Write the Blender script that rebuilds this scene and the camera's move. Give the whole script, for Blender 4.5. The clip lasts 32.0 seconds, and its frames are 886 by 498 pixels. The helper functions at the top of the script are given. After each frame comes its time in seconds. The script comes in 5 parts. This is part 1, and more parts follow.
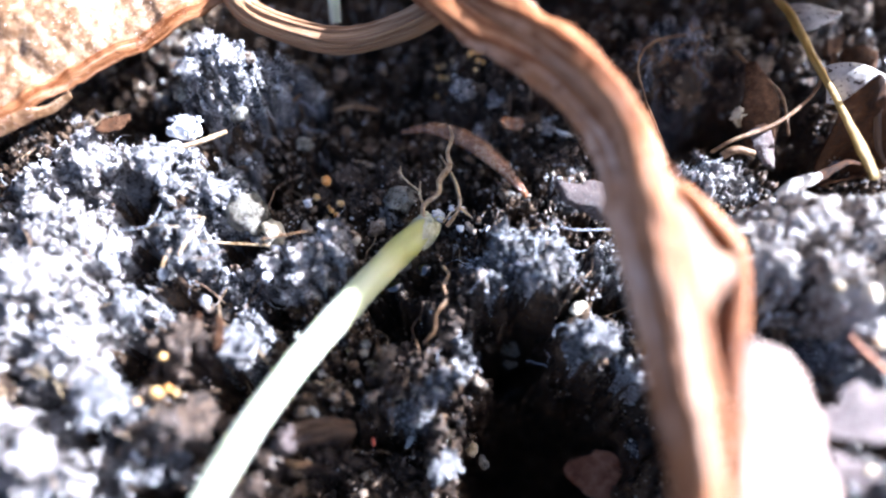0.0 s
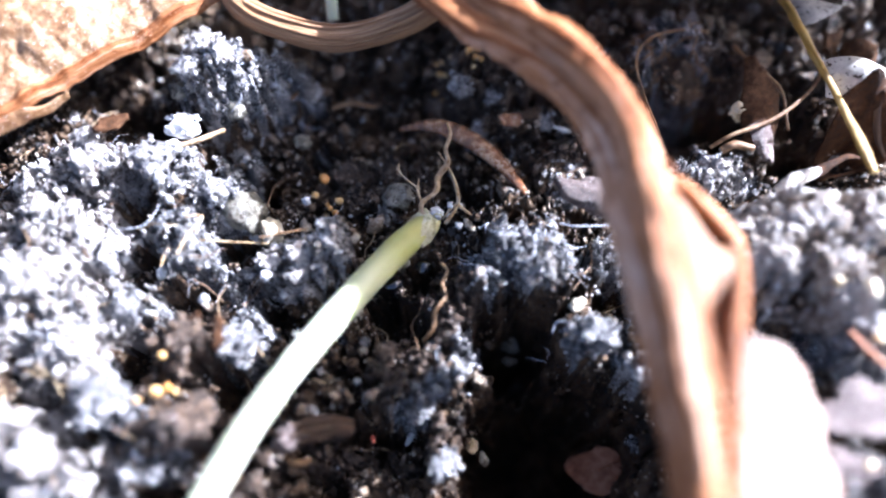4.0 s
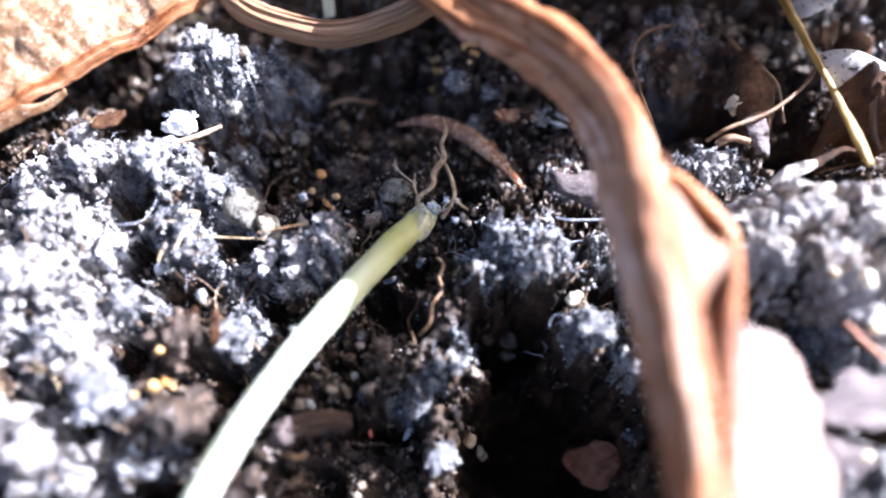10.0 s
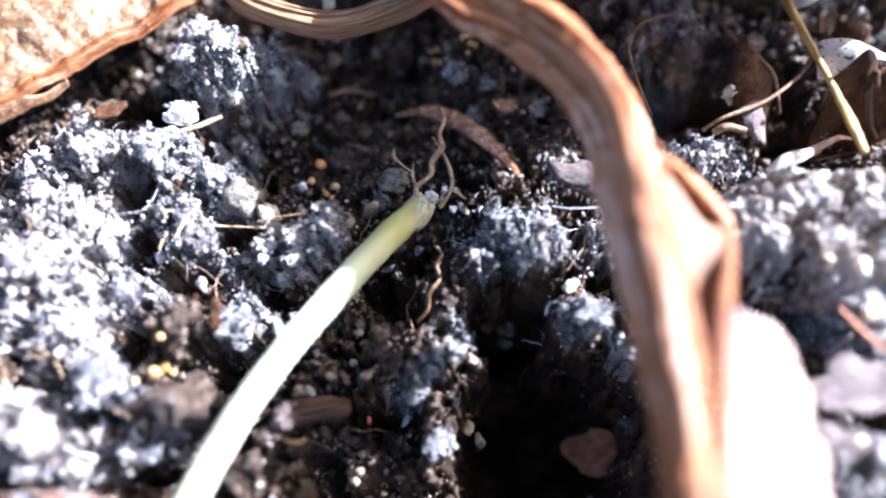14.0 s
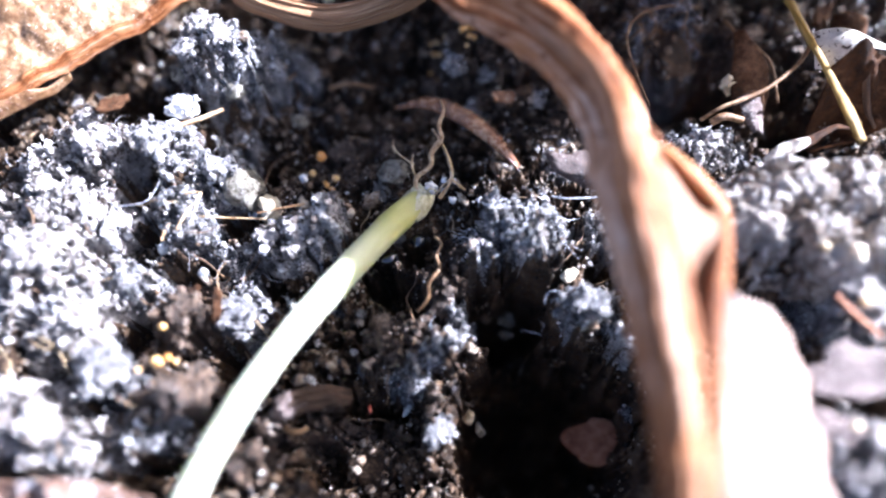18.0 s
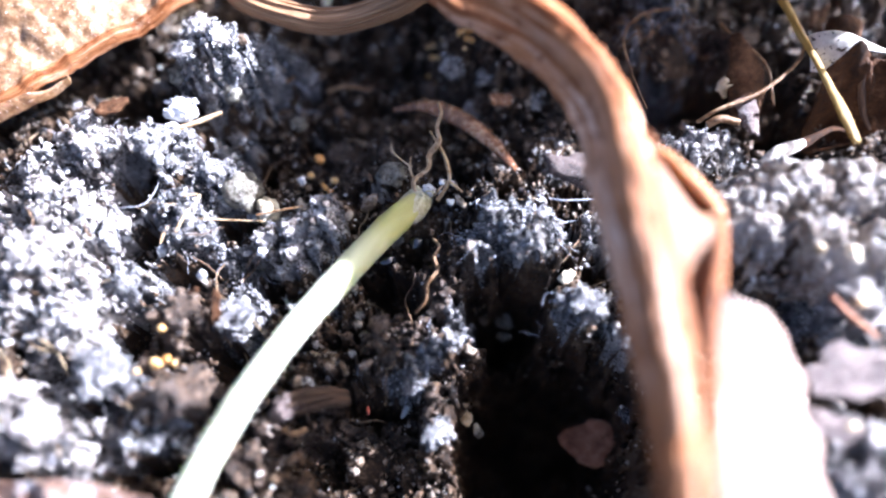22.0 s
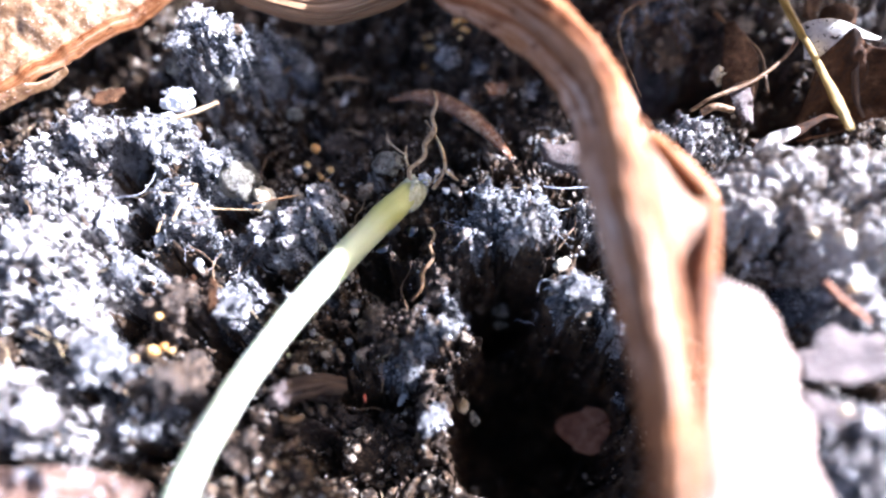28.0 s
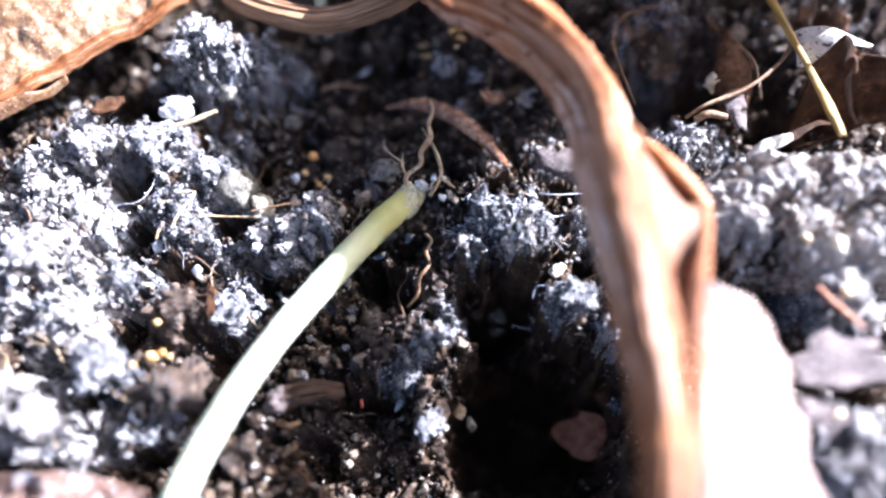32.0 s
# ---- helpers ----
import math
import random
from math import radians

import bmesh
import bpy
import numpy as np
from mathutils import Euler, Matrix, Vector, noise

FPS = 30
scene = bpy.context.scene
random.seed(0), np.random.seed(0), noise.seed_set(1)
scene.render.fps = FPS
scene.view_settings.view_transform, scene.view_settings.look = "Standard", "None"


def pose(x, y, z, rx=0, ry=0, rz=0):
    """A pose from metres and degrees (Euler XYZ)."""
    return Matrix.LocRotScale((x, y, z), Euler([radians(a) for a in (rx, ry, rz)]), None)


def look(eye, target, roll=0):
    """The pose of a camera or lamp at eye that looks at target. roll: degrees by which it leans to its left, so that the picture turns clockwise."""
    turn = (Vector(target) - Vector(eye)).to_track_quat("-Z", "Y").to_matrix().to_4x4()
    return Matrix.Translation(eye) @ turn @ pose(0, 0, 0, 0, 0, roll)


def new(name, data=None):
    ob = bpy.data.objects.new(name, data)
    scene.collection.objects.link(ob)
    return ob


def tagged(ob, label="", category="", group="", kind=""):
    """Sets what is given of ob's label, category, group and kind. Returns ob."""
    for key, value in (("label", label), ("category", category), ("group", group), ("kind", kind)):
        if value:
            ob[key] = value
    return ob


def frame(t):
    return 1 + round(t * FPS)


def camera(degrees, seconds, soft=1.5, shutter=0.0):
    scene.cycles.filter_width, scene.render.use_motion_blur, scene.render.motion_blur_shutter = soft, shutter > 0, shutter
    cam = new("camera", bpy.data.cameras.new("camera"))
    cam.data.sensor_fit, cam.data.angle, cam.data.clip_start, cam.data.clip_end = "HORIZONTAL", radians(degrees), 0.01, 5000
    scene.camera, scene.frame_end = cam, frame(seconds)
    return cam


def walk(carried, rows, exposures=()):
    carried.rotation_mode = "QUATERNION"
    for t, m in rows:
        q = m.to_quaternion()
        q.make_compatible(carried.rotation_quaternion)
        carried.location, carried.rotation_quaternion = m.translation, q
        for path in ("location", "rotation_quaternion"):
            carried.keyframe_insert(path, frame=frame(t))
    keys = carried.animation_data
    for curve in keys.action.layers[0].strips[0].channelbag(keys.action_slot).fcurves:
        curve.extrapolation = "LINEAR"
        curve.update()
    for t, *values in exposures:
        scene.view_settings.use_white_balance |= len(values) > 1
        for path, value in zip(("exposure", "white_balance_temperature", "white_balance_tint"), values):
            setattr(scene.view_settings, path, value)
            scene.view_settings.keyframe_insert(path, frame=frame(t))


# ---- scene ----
MM = 0.001
cam = camera(60, 32.0, soft=2.1)
cam.data.dof.use_dof, cam.data.dof.focus_distance, cam.data.dof.aperture_fstop = True, 0.0418, 10.8
# seconds, eye in millimetres, turn in degrees
PATH = [
    (0, 0.11, -15.73, 37.41, 23.12, -0.00, 0.43),
    (0.5, 0.15, -15.85, 37.33, 23.18, -0.03, 0.35),
    (1, 0.26, -15.76, 37.35, 22.98, 0.08, 0.36),
    (1.5, 0.24, -15.85, 37.34, 23.16, 0.14, 0.28),
    (2, 0.25, -15.73, 37.33, 22.88, 0.18, 0.28),
    (2.5, 0.23, -15.80, 37.36, 23.10, 0.20, 0.26),
    (3, 0.26, -15.75, 37.33, 22.89, 0.27, 0.25),
    (3.5, 0.30, -15.70, 37.39, 22.89, 0.31, 0.18),
    (5.5, 0.37, -15.70, 37.31, 22.83, 0.34, 0.18),
    (6, 0.58, -15.95, 37.34, 22.95, 0.34, 0.12),
    (6.5, 0.61, -16.12, 37.23, 23.04, 0.42, 0.09),
    (7, 0.61, -15.94, 37.27, 22.74, 0.49, 0.13),
    (7.5, 0.67, -16.01, 37.35, 23.04, 0.49, -0.00),
    (8, 0.61, -15.99, 37.35, 22.98, 0.48, -0.00),
    (8.5, 0.61, -16.00, 37.34, 22.98, 0.57, 0.03),
    (9, 0.63, -16.04, 37.35, 22.95, 0.61, 0.02),
    (9.5, 0.63, -16.12, 37.26, 22.99, 0.69, 0.03),
    (10, 0.66, -16.07, 37.32, 22.99, 0.64, -0.01),
    (10.5, 0.72, -16.08, 37.41, 23.10, 0.77, -0.01),
    (11, 0.64, -16.10, 37.40, 23.15, 0.79, 0.12),
    (11.5, 0.71, -16.22, 37.43, 23.22, 0.85, 0.10),
    (12, 0.65, -16.19, 37.45, 23.16, 0.78, 0.17),
    (12.5, 0.78, -16.34, 37.45, 22.97, 0.87, 0.13),
    (13, 0.94, -16.55, 37.49, 22.88, 0.98, 0.15),
    (13.5, 0.99, -16.72, 37.43, 22.83, 0.99, 0.05),
    (14, 1.08, -16.68, 37.46, 22.84, 1.06, 0.10),
    (14.5, 1.16, -16.95, 37.55, 22.85, 1.11, 0.10),
    (16.5, 1.41, -17.27, 37.47, 22.79, 1.37, -0.26),
    (17, 1.35, -17.20, 37.50, 22.64, 1.38, -0.16),
    (17.5, 1.36, -17.19, 37.55, 22.79, 1.37, -0.12),
    (18, 1.36, -17.25, 37.54, 22.81, 1.49, -0.00),
    (18.5, 1.28, -17.31, 37.55, 22.95, 1.43, -0.00),
    (19, 1.27, -17.30, 37.55, 22.93, 1.41, 0.02),
    (19.5, 1.45, -17.29, 37.56, 22.91, 1.52, -0.07),
    (20, 1.52, -17.36, 37.53, 23.01, 1.47, -0.21),
    (20.5, 1.51, -17.41, 37.55, 22.92, 1.54, -0.17),
    (21, 1.37, -17.42, 37.59, 23.00, 1.41, -0.09),
    (21.5, 1.42, -17.39, 37.63, 23.00, 1.46, -0.10),
    (22, 1.42, -17.39, 37.67, 23.05, 1.44, -0.09),
    (22.5, 1.63, -17.85, 37.64, 22.98, 1.35, -0.29),
    (23, 1.69, -18.02, 37.59, 22.90, 1.39, -0.31),
    (23.5, 1.65, -18.00, 37.64, 22.91, 1.41, -0.26),
    (24, 1.67, -17.97, 37.63, 22.83, 1.47, -0.29),
    (24.5, 1.70, -18.01, 37.64, 22.94, 1.54, -0.28),
    (25, 1.64, -17.94, 37.64, 22.84, 1.52, -0.17),
    (25.5, 1.67, -17.98, 37.61, 22.84, 1.47, -0.22),
    (27.5, 1.68, -17.96, 37.65, 22.89, 1.54, -0.27),
    (28, 1.68, -17.93, 37.66, 22.86, 1.56, -0.26),
    (28.5, 1.61, -17.98, 37.70, 23.04, 1.54, -0.27),
    (29, 1.67, -17.98, 37.68, 23.00, 1.57, -0.26),
    (29.5, 1.78, -17.98, 37.71, 23.10, 1.65, -0.33),
    (30, 1.77, -17.93, 37.75, 23.13, 1.64, -0.36),
    (30.5, 1.89, -18.05, 37.78, 23.48, 1.77, -0.44),
    (31, 1.89, -18.11, 37.87, 23.50, 1.71, -0.37),
    (31.5, 1.89, -18.15, 37.82, 23.54, 1.70, -0.36),
    (32, 1.96, -18.19, 37.88, 23.53, 1.71, -0.34),
]
EXPOSURE = 2.55  # stops
walk(cam, [(t, pose(x * MM, y * MM, z * MM, rx, ry, rz)) for t, x, y, z, rx, ry, rz in PATH],
     exposures=[(0, EXPOSURE, 5330, 15), (9, EXPOSURE, 5430, 18), (32, EXPOSURE, 5430, 18)])

# ---- light ----
SUN_ELEVATION, SUN_AZIMUTH = 29.5, 27.0  # degrees above the soil, degrees from +x towards +y
to_sun = Vector((math.cos(radians(SUN_ELEVATION)) * math.cos(radians(SUN_AZIMUTH)),
                 math.cos(radians(SUN_ELEVATION)) * math.sin(radians(SUN_AZIMUTH)), math.sin(radians(SUN_ELEVATION))))
world = bpy.data.worlds.new("sky")
scene.world = world
world.use_nodes = True
sky = world.node_tree.nodes.new("ShaderNodeTexSky")
sky.sky_type, sky.sun_disc = "NISHITA", False
sky.air_density, sky.dust_density, sky.ozone_density = 0.7, 5.5, 0.4
sky.sun_elevation, sky.sun_rotation = radians(SUN_ELEVATION), radians(90 - SUN_AZIMUTH)
world.node_tree.links.new(sky.outputs[0], world.node_tree.nodes["Background"].inputs[0])
world.node_tree.nodes["Background"].inputs[1].default_value = 0.058
sun = new("sun", bpy.data.lights.new("sun", "SUN"))
sun.data.energy, sun.data.angle, sun.data.color = 5.0, radians(0.6), (1.0, 0.975, 0.99)
sun.matrix_world = look(to_sun, (0, 0, 0))


# ---- materials ----
def material(name, stops, rough=(0.5, 0.8), grain=6.0, blotch=0.6, bump=0.3, bump_size=9.0, spec=0.5, island=False, uv=None,
             sss=0.0, sss_colour=None, coat=0.0, trans=0.0, object_random=0.0, contrast=2.2, deep=0.1, coat_rough=0.12, flecks=(), fade=None):
    """A surface whose colour wanders between stops by noise of two sizes (grains and blotches per millimetre)."""
    m = bpy.data.materials.new(name)
    m.use_nodes = True
    nt = m.node_tree
    n, link = nt.nodes.new, nt.links.new
    bsdf = nt.nodes["Principled BSDF"]
    if uv:
        co = n("ShaderNodeUVMap").outputs[0]
        mp = n("ShaderNodeMapping")
        mp.inputs["Scale"].default_value = (*uv, 1.0)
        link(co, mp.inputs[0])
        co = mp.outputs[0]
        unit = 1.0
    else:
        co = n("ShaderNodeNewGeometry").outputs["Position"]
        unit = 1000.0
    fine = n("ShaderNodeTexNoise")
    fine.inputs["Scale"].default_value, fine.inputs["Detail"].default_value, fine.inputs["Roughness"].default_value = grain * unit, 6.0, 0.65
    wide = n("ShaderNodeTexNoise")
    wide.inputs["Scale"].default_value, wide.inputs["Detail"].default_value = blotch * unit, 3.0
    link(co, fine.inputs["Vector"])
    link(co, wide.inputs["Vector"])
    mix = n("ShaderNodeMath")
    mix.operation = "MULTIPLY_ADD"
    link(fine.outputs["Fac"], mix.inputs[0])
    mix.inputs[1].default_value = 0.55
    half = n("ShaderNodeMath")
    half.operation = "MULTIPLY"
    link(wide.outputs["Fac"], half.inputs[0])
    half.inputs[1].default_value = 0.45
    link(half.outputs[0], mix.inputs[2])
    gain = n("ShaderNodeMapRange")
    gain.inputs["From Min"].default_value, gain.inputs["From Max"].default_value = 0.5 - 0.5 / contrast, 0.5 + 0.5 / contrast
    link(mix.outputs[0], gain.inputs["Value"])
    fac = gain.outputs[0]
    if island or object_random:
        add = n("ShaderNodeMath")
        add.operation = "MULTIPLY_ADD"
        source = n("ShaderNodeNewGeometry").outputs["Random Per Island"] if island else n("ShaderNodeObjectInfo").outputs["Random"]
        link(source, add.inputs[0])
        add.inputs[1].default_value = island if island else object_random
        sub = n("ShaderNodeMath")
        sub.operation = "SUBTRACT"
        link(fac, sub.inputs[0])
        sub.inputs[1].default_value = 0.5 * (island if island else object_random)
        link(sub.outputs[0], add.inputs[2])
        fac = add.outputs[0]
    ramp = n("ShaderNodeValToRGB")
    els = ramp.color_ramp.elements
    while len(els) < len(stops):
        els.new(0.5)
    for e, (at, c) in zip(els, stops):
        e.position, e.color = at, (*c, 1.0)
    link(fac, ramp.inputs[0])
    colour = ramp.outputs[0]
    for c, size, low, high in flecks:
        noise = n("ShaderNodeTexNoise")
        noise.inputs["Scale"].default_value, noise.inputs["Detail"].default_value, noise.inputs["Roughness"].default_value = size * 1000.0, 4.0, 0.6
        link(n("ShaderNodeNewGeometry").outputs["Position"], noise.inputs["Vector"])
        edge = n("ShaderNodeMapRange")
        edge.inputs["From Min"].default_value, edge.inputs["From Max"].default_value = low, high
        link(noise.outputs["Fac"], edge.inputs["Value"])
        over = n("ShaderNodeMix")
        over.data_type = "RGBA"
        link(edge.outputs[0], over.inputs[0])
        link(colour, over.inputs[6])
        over.inputs[7].default_value = (*c, 1.0)
        colour = over.outputs[2]
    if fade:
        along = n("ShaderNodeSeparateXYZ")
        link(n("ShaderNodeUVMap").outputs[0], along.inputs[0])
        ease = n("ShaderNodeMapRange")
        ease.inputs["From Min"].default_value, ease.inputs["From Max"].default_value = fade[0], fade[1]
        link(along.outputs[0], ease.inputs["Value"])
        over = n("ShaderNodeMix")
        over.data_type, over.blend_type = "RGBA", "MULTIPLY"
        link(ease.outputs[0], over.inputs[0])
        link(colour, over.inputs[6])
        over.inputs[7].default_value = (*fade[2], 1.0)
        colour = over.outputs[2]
    link(colour, bsdf.inputs["Base Color"])
    rr = n("ShaderNodeMapRange")
    rr.inputs["To Min"].default_value, rr.inputs["To Max"].default_value = rough
    rr.inputs["From Min"].default_value, rr.inputs["From Max"].default_value = 0.35, 0.65
    link(fine.outputs["Fac"], rr.inputs["Value"])
    link(rr.outputs[0], bsdf.inputs["Roughness"])
    bsdf.inputs["Specular IOR Level"].default_value = spec
    if bump:
        bt = n("ShaderNodeTexNoise")
        bt.inputs["Scale"].default_value, bt.inputs["Detail"].default_value, bt.inputs["Roughness"].default_value = bump_size * unit, 5.0, 0.7
        link(co, bt.inputs["Vector"])
        b = n("ShaderNodeBump")
        b.inputs["Strength"].default_value, b.inputs["Distance"].default_value = bump, deep * MM
        link(bt.outputs["Fac"], b.inputs["Height"])
        link(b.outputs[0], bsdf.inputs["Normal"])
        link(b.outputs[0], bsdf.inputs["Coat Normal"])
    if sss:
        bsdf.inputs["Subsurface Weight"].default_value = sss
        bsdf.inputs["Subsurface Radius"].default_value = sss_colour or (0.6, 0.8, 0.3)
        bsdf.inputs["Subsurface Scale"].default_value = 0.6 * MM
    if coat:
        bsdf.inputs["Coat Weight"].default_value, bsdf.inputs["Coat Roughness"].default_value = coat, coat_rough
    if trans:
        bsdf.inputs["Transmission Weight"].default_value = trans
    return m


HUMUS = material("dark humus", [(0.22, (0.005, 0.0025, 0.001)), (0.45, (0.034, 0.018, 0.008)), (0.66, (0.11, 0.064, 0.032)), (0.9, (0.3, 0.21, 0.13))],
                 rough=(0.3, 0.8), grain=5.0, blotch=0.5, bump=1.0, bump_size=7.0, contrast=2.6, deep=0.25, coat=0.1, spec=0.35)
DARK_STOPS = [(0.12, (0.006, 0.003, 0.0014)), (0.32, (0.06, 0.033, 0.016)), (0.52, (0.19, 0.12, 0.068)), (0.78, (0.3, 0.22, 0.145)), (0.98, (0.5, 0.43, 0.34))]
BROWN_STOPS = [(0.12, (0.012, 0.006, 0.003)), (0.4, (0.06, 0.034, 0.018)), (0.62, (0.13, 0.085, 0.052)), (0.85, (0.25, 0.18, 0.13)), (0.99, (0.42, 0.35, 0.29))]
GREY_STOPS = [(0.1, (0.0096, 0.009, 0.009095)), (0.28, (0.072, 0.071, 0.0749)), (0.44, (0.192, 0.19, 0.198)), (0.64, (0.3264, 0.31, 0.2943)), (0.78, (0.48, 0.45, 0.4066)), (0.95, (0.768, 0.8, 0.83))]
PALE_STOPS = [(0.1, (0.03, 0.022, 0.016)), (0.26, (0.17, 0.13, 0.1)), (0.42, (0.36, 0.345, 0.34)), (0.62, (0.52, 0.47, 0.41)), (0.88, (0.82, 0.81, 0.79))]
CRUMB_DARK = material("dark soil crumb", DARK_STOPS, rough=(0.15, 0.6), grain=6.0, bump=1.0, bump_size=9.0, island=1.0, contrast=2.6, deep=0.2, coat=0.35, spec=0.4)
CRUMB_BROWN = material("brown soil crumb", BROWN_STOPS, rough=(0.25, 0.75), grain=6.0, bump=1.0, bump_size=9.0, island=0.75, contrast=2.8, deep=0.2, coat=0.4)
CRUMB_GREY = material("grey soil crumb", GREY_STOPS, rough=(0.15, 0.6), grain=8.0, bump=1.0, bump_size=11.0, island=0.85, contrast=3.4, deep=0.2, coat=0.7)
CRUMB_PALE = material("pale mineral crumb", PALE_STOPS, rough=(0.25, 0.7), grain=7.0, bump=1.0, bump_size=9.0, island=0.8, contrast=3.4, deep=0.2, coat=0.3)
CRUST_BROWN = material("brown soil crust", BROWN_STOPS, rough=(0.25, 0.75), grain=6.0, blotch=0.8, bump=1.0, bump_size=8.0, contrast=3.0, deep=0.25, coat=0.4, flecks=(((0.01, 0.005, 0.003), 2.6, 0.53, 0.62), ((0.5, 0.47, 0.44), 9.0, 0.66, 0.71)))
# The white flecks are mineral specks and painted glints in one.
CRUST_GREY = material("grey soil crust", GREY_STOPS, rough=(0.15, 0.6), grain=7.0, blotch=0.9, bump=1.0, bump_size=9.0, contrast=3.2, deep=0.25, coat=0.7, flecks=(((0.012, 0.008, 0.006), 2.4, 0.55, 0.64), ((0.8, 0.8, 0.8), 8.0, 0.59, 0.65)))
CRUST_PALE = material("pale mineral crust", PALE_STOPS, rough=(0.25, 0.7), grain=6.0, blotch=0.9, bump=1.0, bump_size=8.0, contrast=3.0, deep=0.25, coat=0.3, flecks=(((0.07, 0.05, 0.035), 2.0, 0.54, 0.63),))
GRAIN = material("quartz grain", [(0.2, (0.3, 0.25, 0.18)), (0.5, (0.6, 0.56, 0.5)), (0.8, (0.8, 0.78, 0.74))], rough=(0.1, 0.4), grain=5.0, bump=0.2, island=0.5, trans=0.15)
DRY_STALK = material("dry brown stalk", [(0.1, (0.1, 0.027, 0.006)), (0.32, (0.2, 0.063, 0.016)), (0.52, (0.39, 0.17, 0.068)), (0.82, (0.68, 0.49, 0.36))],
                     rough=(0.4, 0.75), grain=1.6, blotch=0.4, bump=1.0, bump_size=2.2, uv=(0.12, 1.9), spec=0.2, deep=0.2,
                     flecks=(((0.15, 0.05, 0.015), 1.3, 0.54, 0.7), ((0.46, 0.27, 0.17), 5.0, 0.63, 0.72)))
# Pale flecks give the leaf its fine speckle, with small glints painted in.
DRY_LEAF = material("dry brown leaf", [(0.2, (0.075, 0.03, 0.01)), (0.4, (0.15, 0.074, 0.028)), (0.6, (0.23, 0.13, 0.06)), (0.85, (0.42, 0.28, 0.17))],
                    rough=(0.3, 0.65), grain=4.0, blotch=0.35, bump=0.6, bump_size=5.0, spec=0.5, flecks=(((0.16, 0.07, 0.035), 2.6, 0.56, 0.72), ((0.72, 0.6, 0.5), 5.0, 0.63, 0.7)))
DRY_BLADE = material("pale dry leaf blade", [(0.2, (0.2, 0.12, 0.085)), (0.5, (0.33, 0.245, 0.2)), (0.8, (0.44, 0.37, 0.32))], rough=(0.45, 0.8), grain=1.5, blotch=0.4,
                     bump=1.0, bump_size=1.2, deep=0.4, flecks=(((0.24, 0.13, 0.08), 0.9, 0.56, 0.7), ((0.3, 0.2, 0.15), 3.0, 0.58, 0.7)))
FOLD = material("folded tan leaf tissue", [(0.2, (0.11, 0.043, 0.014)), (0.5, (0.19, 0.088, 0.036)), (0.85, (0.3, 0.18, 0.1))], rough=(0.4, 0.7), grain=2.0, blotch=0.5, bump=0.6, bump_size=3.0, deep=0.2, sss=0.1, sss_colour=(1.0, 0.5, 0.2))
LIP = material("translucent orange leaf lip", [(0.2, (0.26, 0.1, 0.026)), (0.5, (0.4, 0.18, 0.06)), (0.85, (0.58, 0.34, 0.16))], rough=(0.4, 0.7), grain=2.0, bump=0.4, sss=0.4, sss_colour=(1.0, 0.5, 0.2))
TAN_STALK = material("tan dry stalk", [(0.12, (0.1, 0.042, 0.014)), (0.38, (0.3, 0.15, 0.062)), (0.6, (0.47, 0.28, 0.14)), (0.88, (0.66, 0.5, 0.34))], rough=(0.4, 0.7), grain=1.8, blotch=0.4, bump=1.0,
                     bump_size=2.4, uv=(0.1, 2.4), deep=0.2)
# The end yellows; olive of its shaded stretch is multiplied into the colour too.
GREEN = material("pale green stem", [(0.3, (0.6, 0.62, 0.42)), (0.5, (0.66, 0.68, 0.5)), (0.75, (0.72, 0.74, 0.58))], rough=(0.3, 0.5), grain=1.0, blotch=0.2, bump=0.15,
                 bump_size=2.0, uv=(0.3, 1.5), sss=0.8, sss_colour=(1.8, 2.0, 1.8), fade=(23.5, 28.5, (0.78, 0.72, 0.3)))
TIP = material("withered stem tip", [(0.15, (0.24, 0.2, 0.09)), (0.5, (0.56, 0.52, 0.3)), (0.85, (0.74, 0.71, 0.55))], rough=(0.25, 0.5), grain=3.0, bump=0.5, sss=0.3, sss_colour=(0.8, 0.7, 0.4))
ROOTLET = material("pale tan rootlet", [(0.15, (0.22, 0.12, 0.05)), (0.5, (0.48, 0.33, 0.18)), (0.9, (0.72, 0.6, 0.42))], rough=(0.25, 0.55), grain=4.0, bump=0.6, sss=0.2, sss_colour=(0.8, 0.6, 0.35))
ROOT = material("tan rootlet", [(0.15, (0.08, 0.035, 0.012)), (0.5, (0.22, 0.12, 0.05)), (0.9, (0.46, 0.34, 0.2))], rough=(0.35, 0.6), grain=4.0, bump=0.6)
HUSK = material("glossy brown husk", [(0.2, (0.07, 0.02, 0.005)), (0.5, (0.22, 0.085, 0.028)), (0.85, (0.45, 0.27, 0.14))], rough=(0.12, 0.35), grain=2.5, bump=0.8, deep=0.15, coat=0.9)
PALE_SCRAP = material("bleached leaf scrap", [(0.2, (0.4, 0.37, 0.32)), (0.5, (0.56, 0.53, 0.47)), (0.85, (0.7, 0.68, 0.62))], rough=(0.4, 0.7), grain=3.0, bump=0.6, flecks=(((0.07, 0.05, 0.035), 3.2, 0.58, 0.63),))
BROWN_SCRAP = material("reddish brown leaf scrap", [(0.2, (0.15, 0.05, 0.022)), (0.5, (0.36, 0.15, 0.075)), (0.85, (0.52, 0.3, 0.18))], rough=(0.4, 0.7), grain=2.0, bump=0.7)
STRAW = material("yellow straw", [(0.12, (0.14, 0.07, 0.012)), (0.45, (0.36, 0.22, 0.04)), (0.85, (0.56, 0.42, 0.16))], rough=(0.35, 0.6), grain=1.2, blotch=0.3, bump=0.5, uv=(0.3, 2.0))
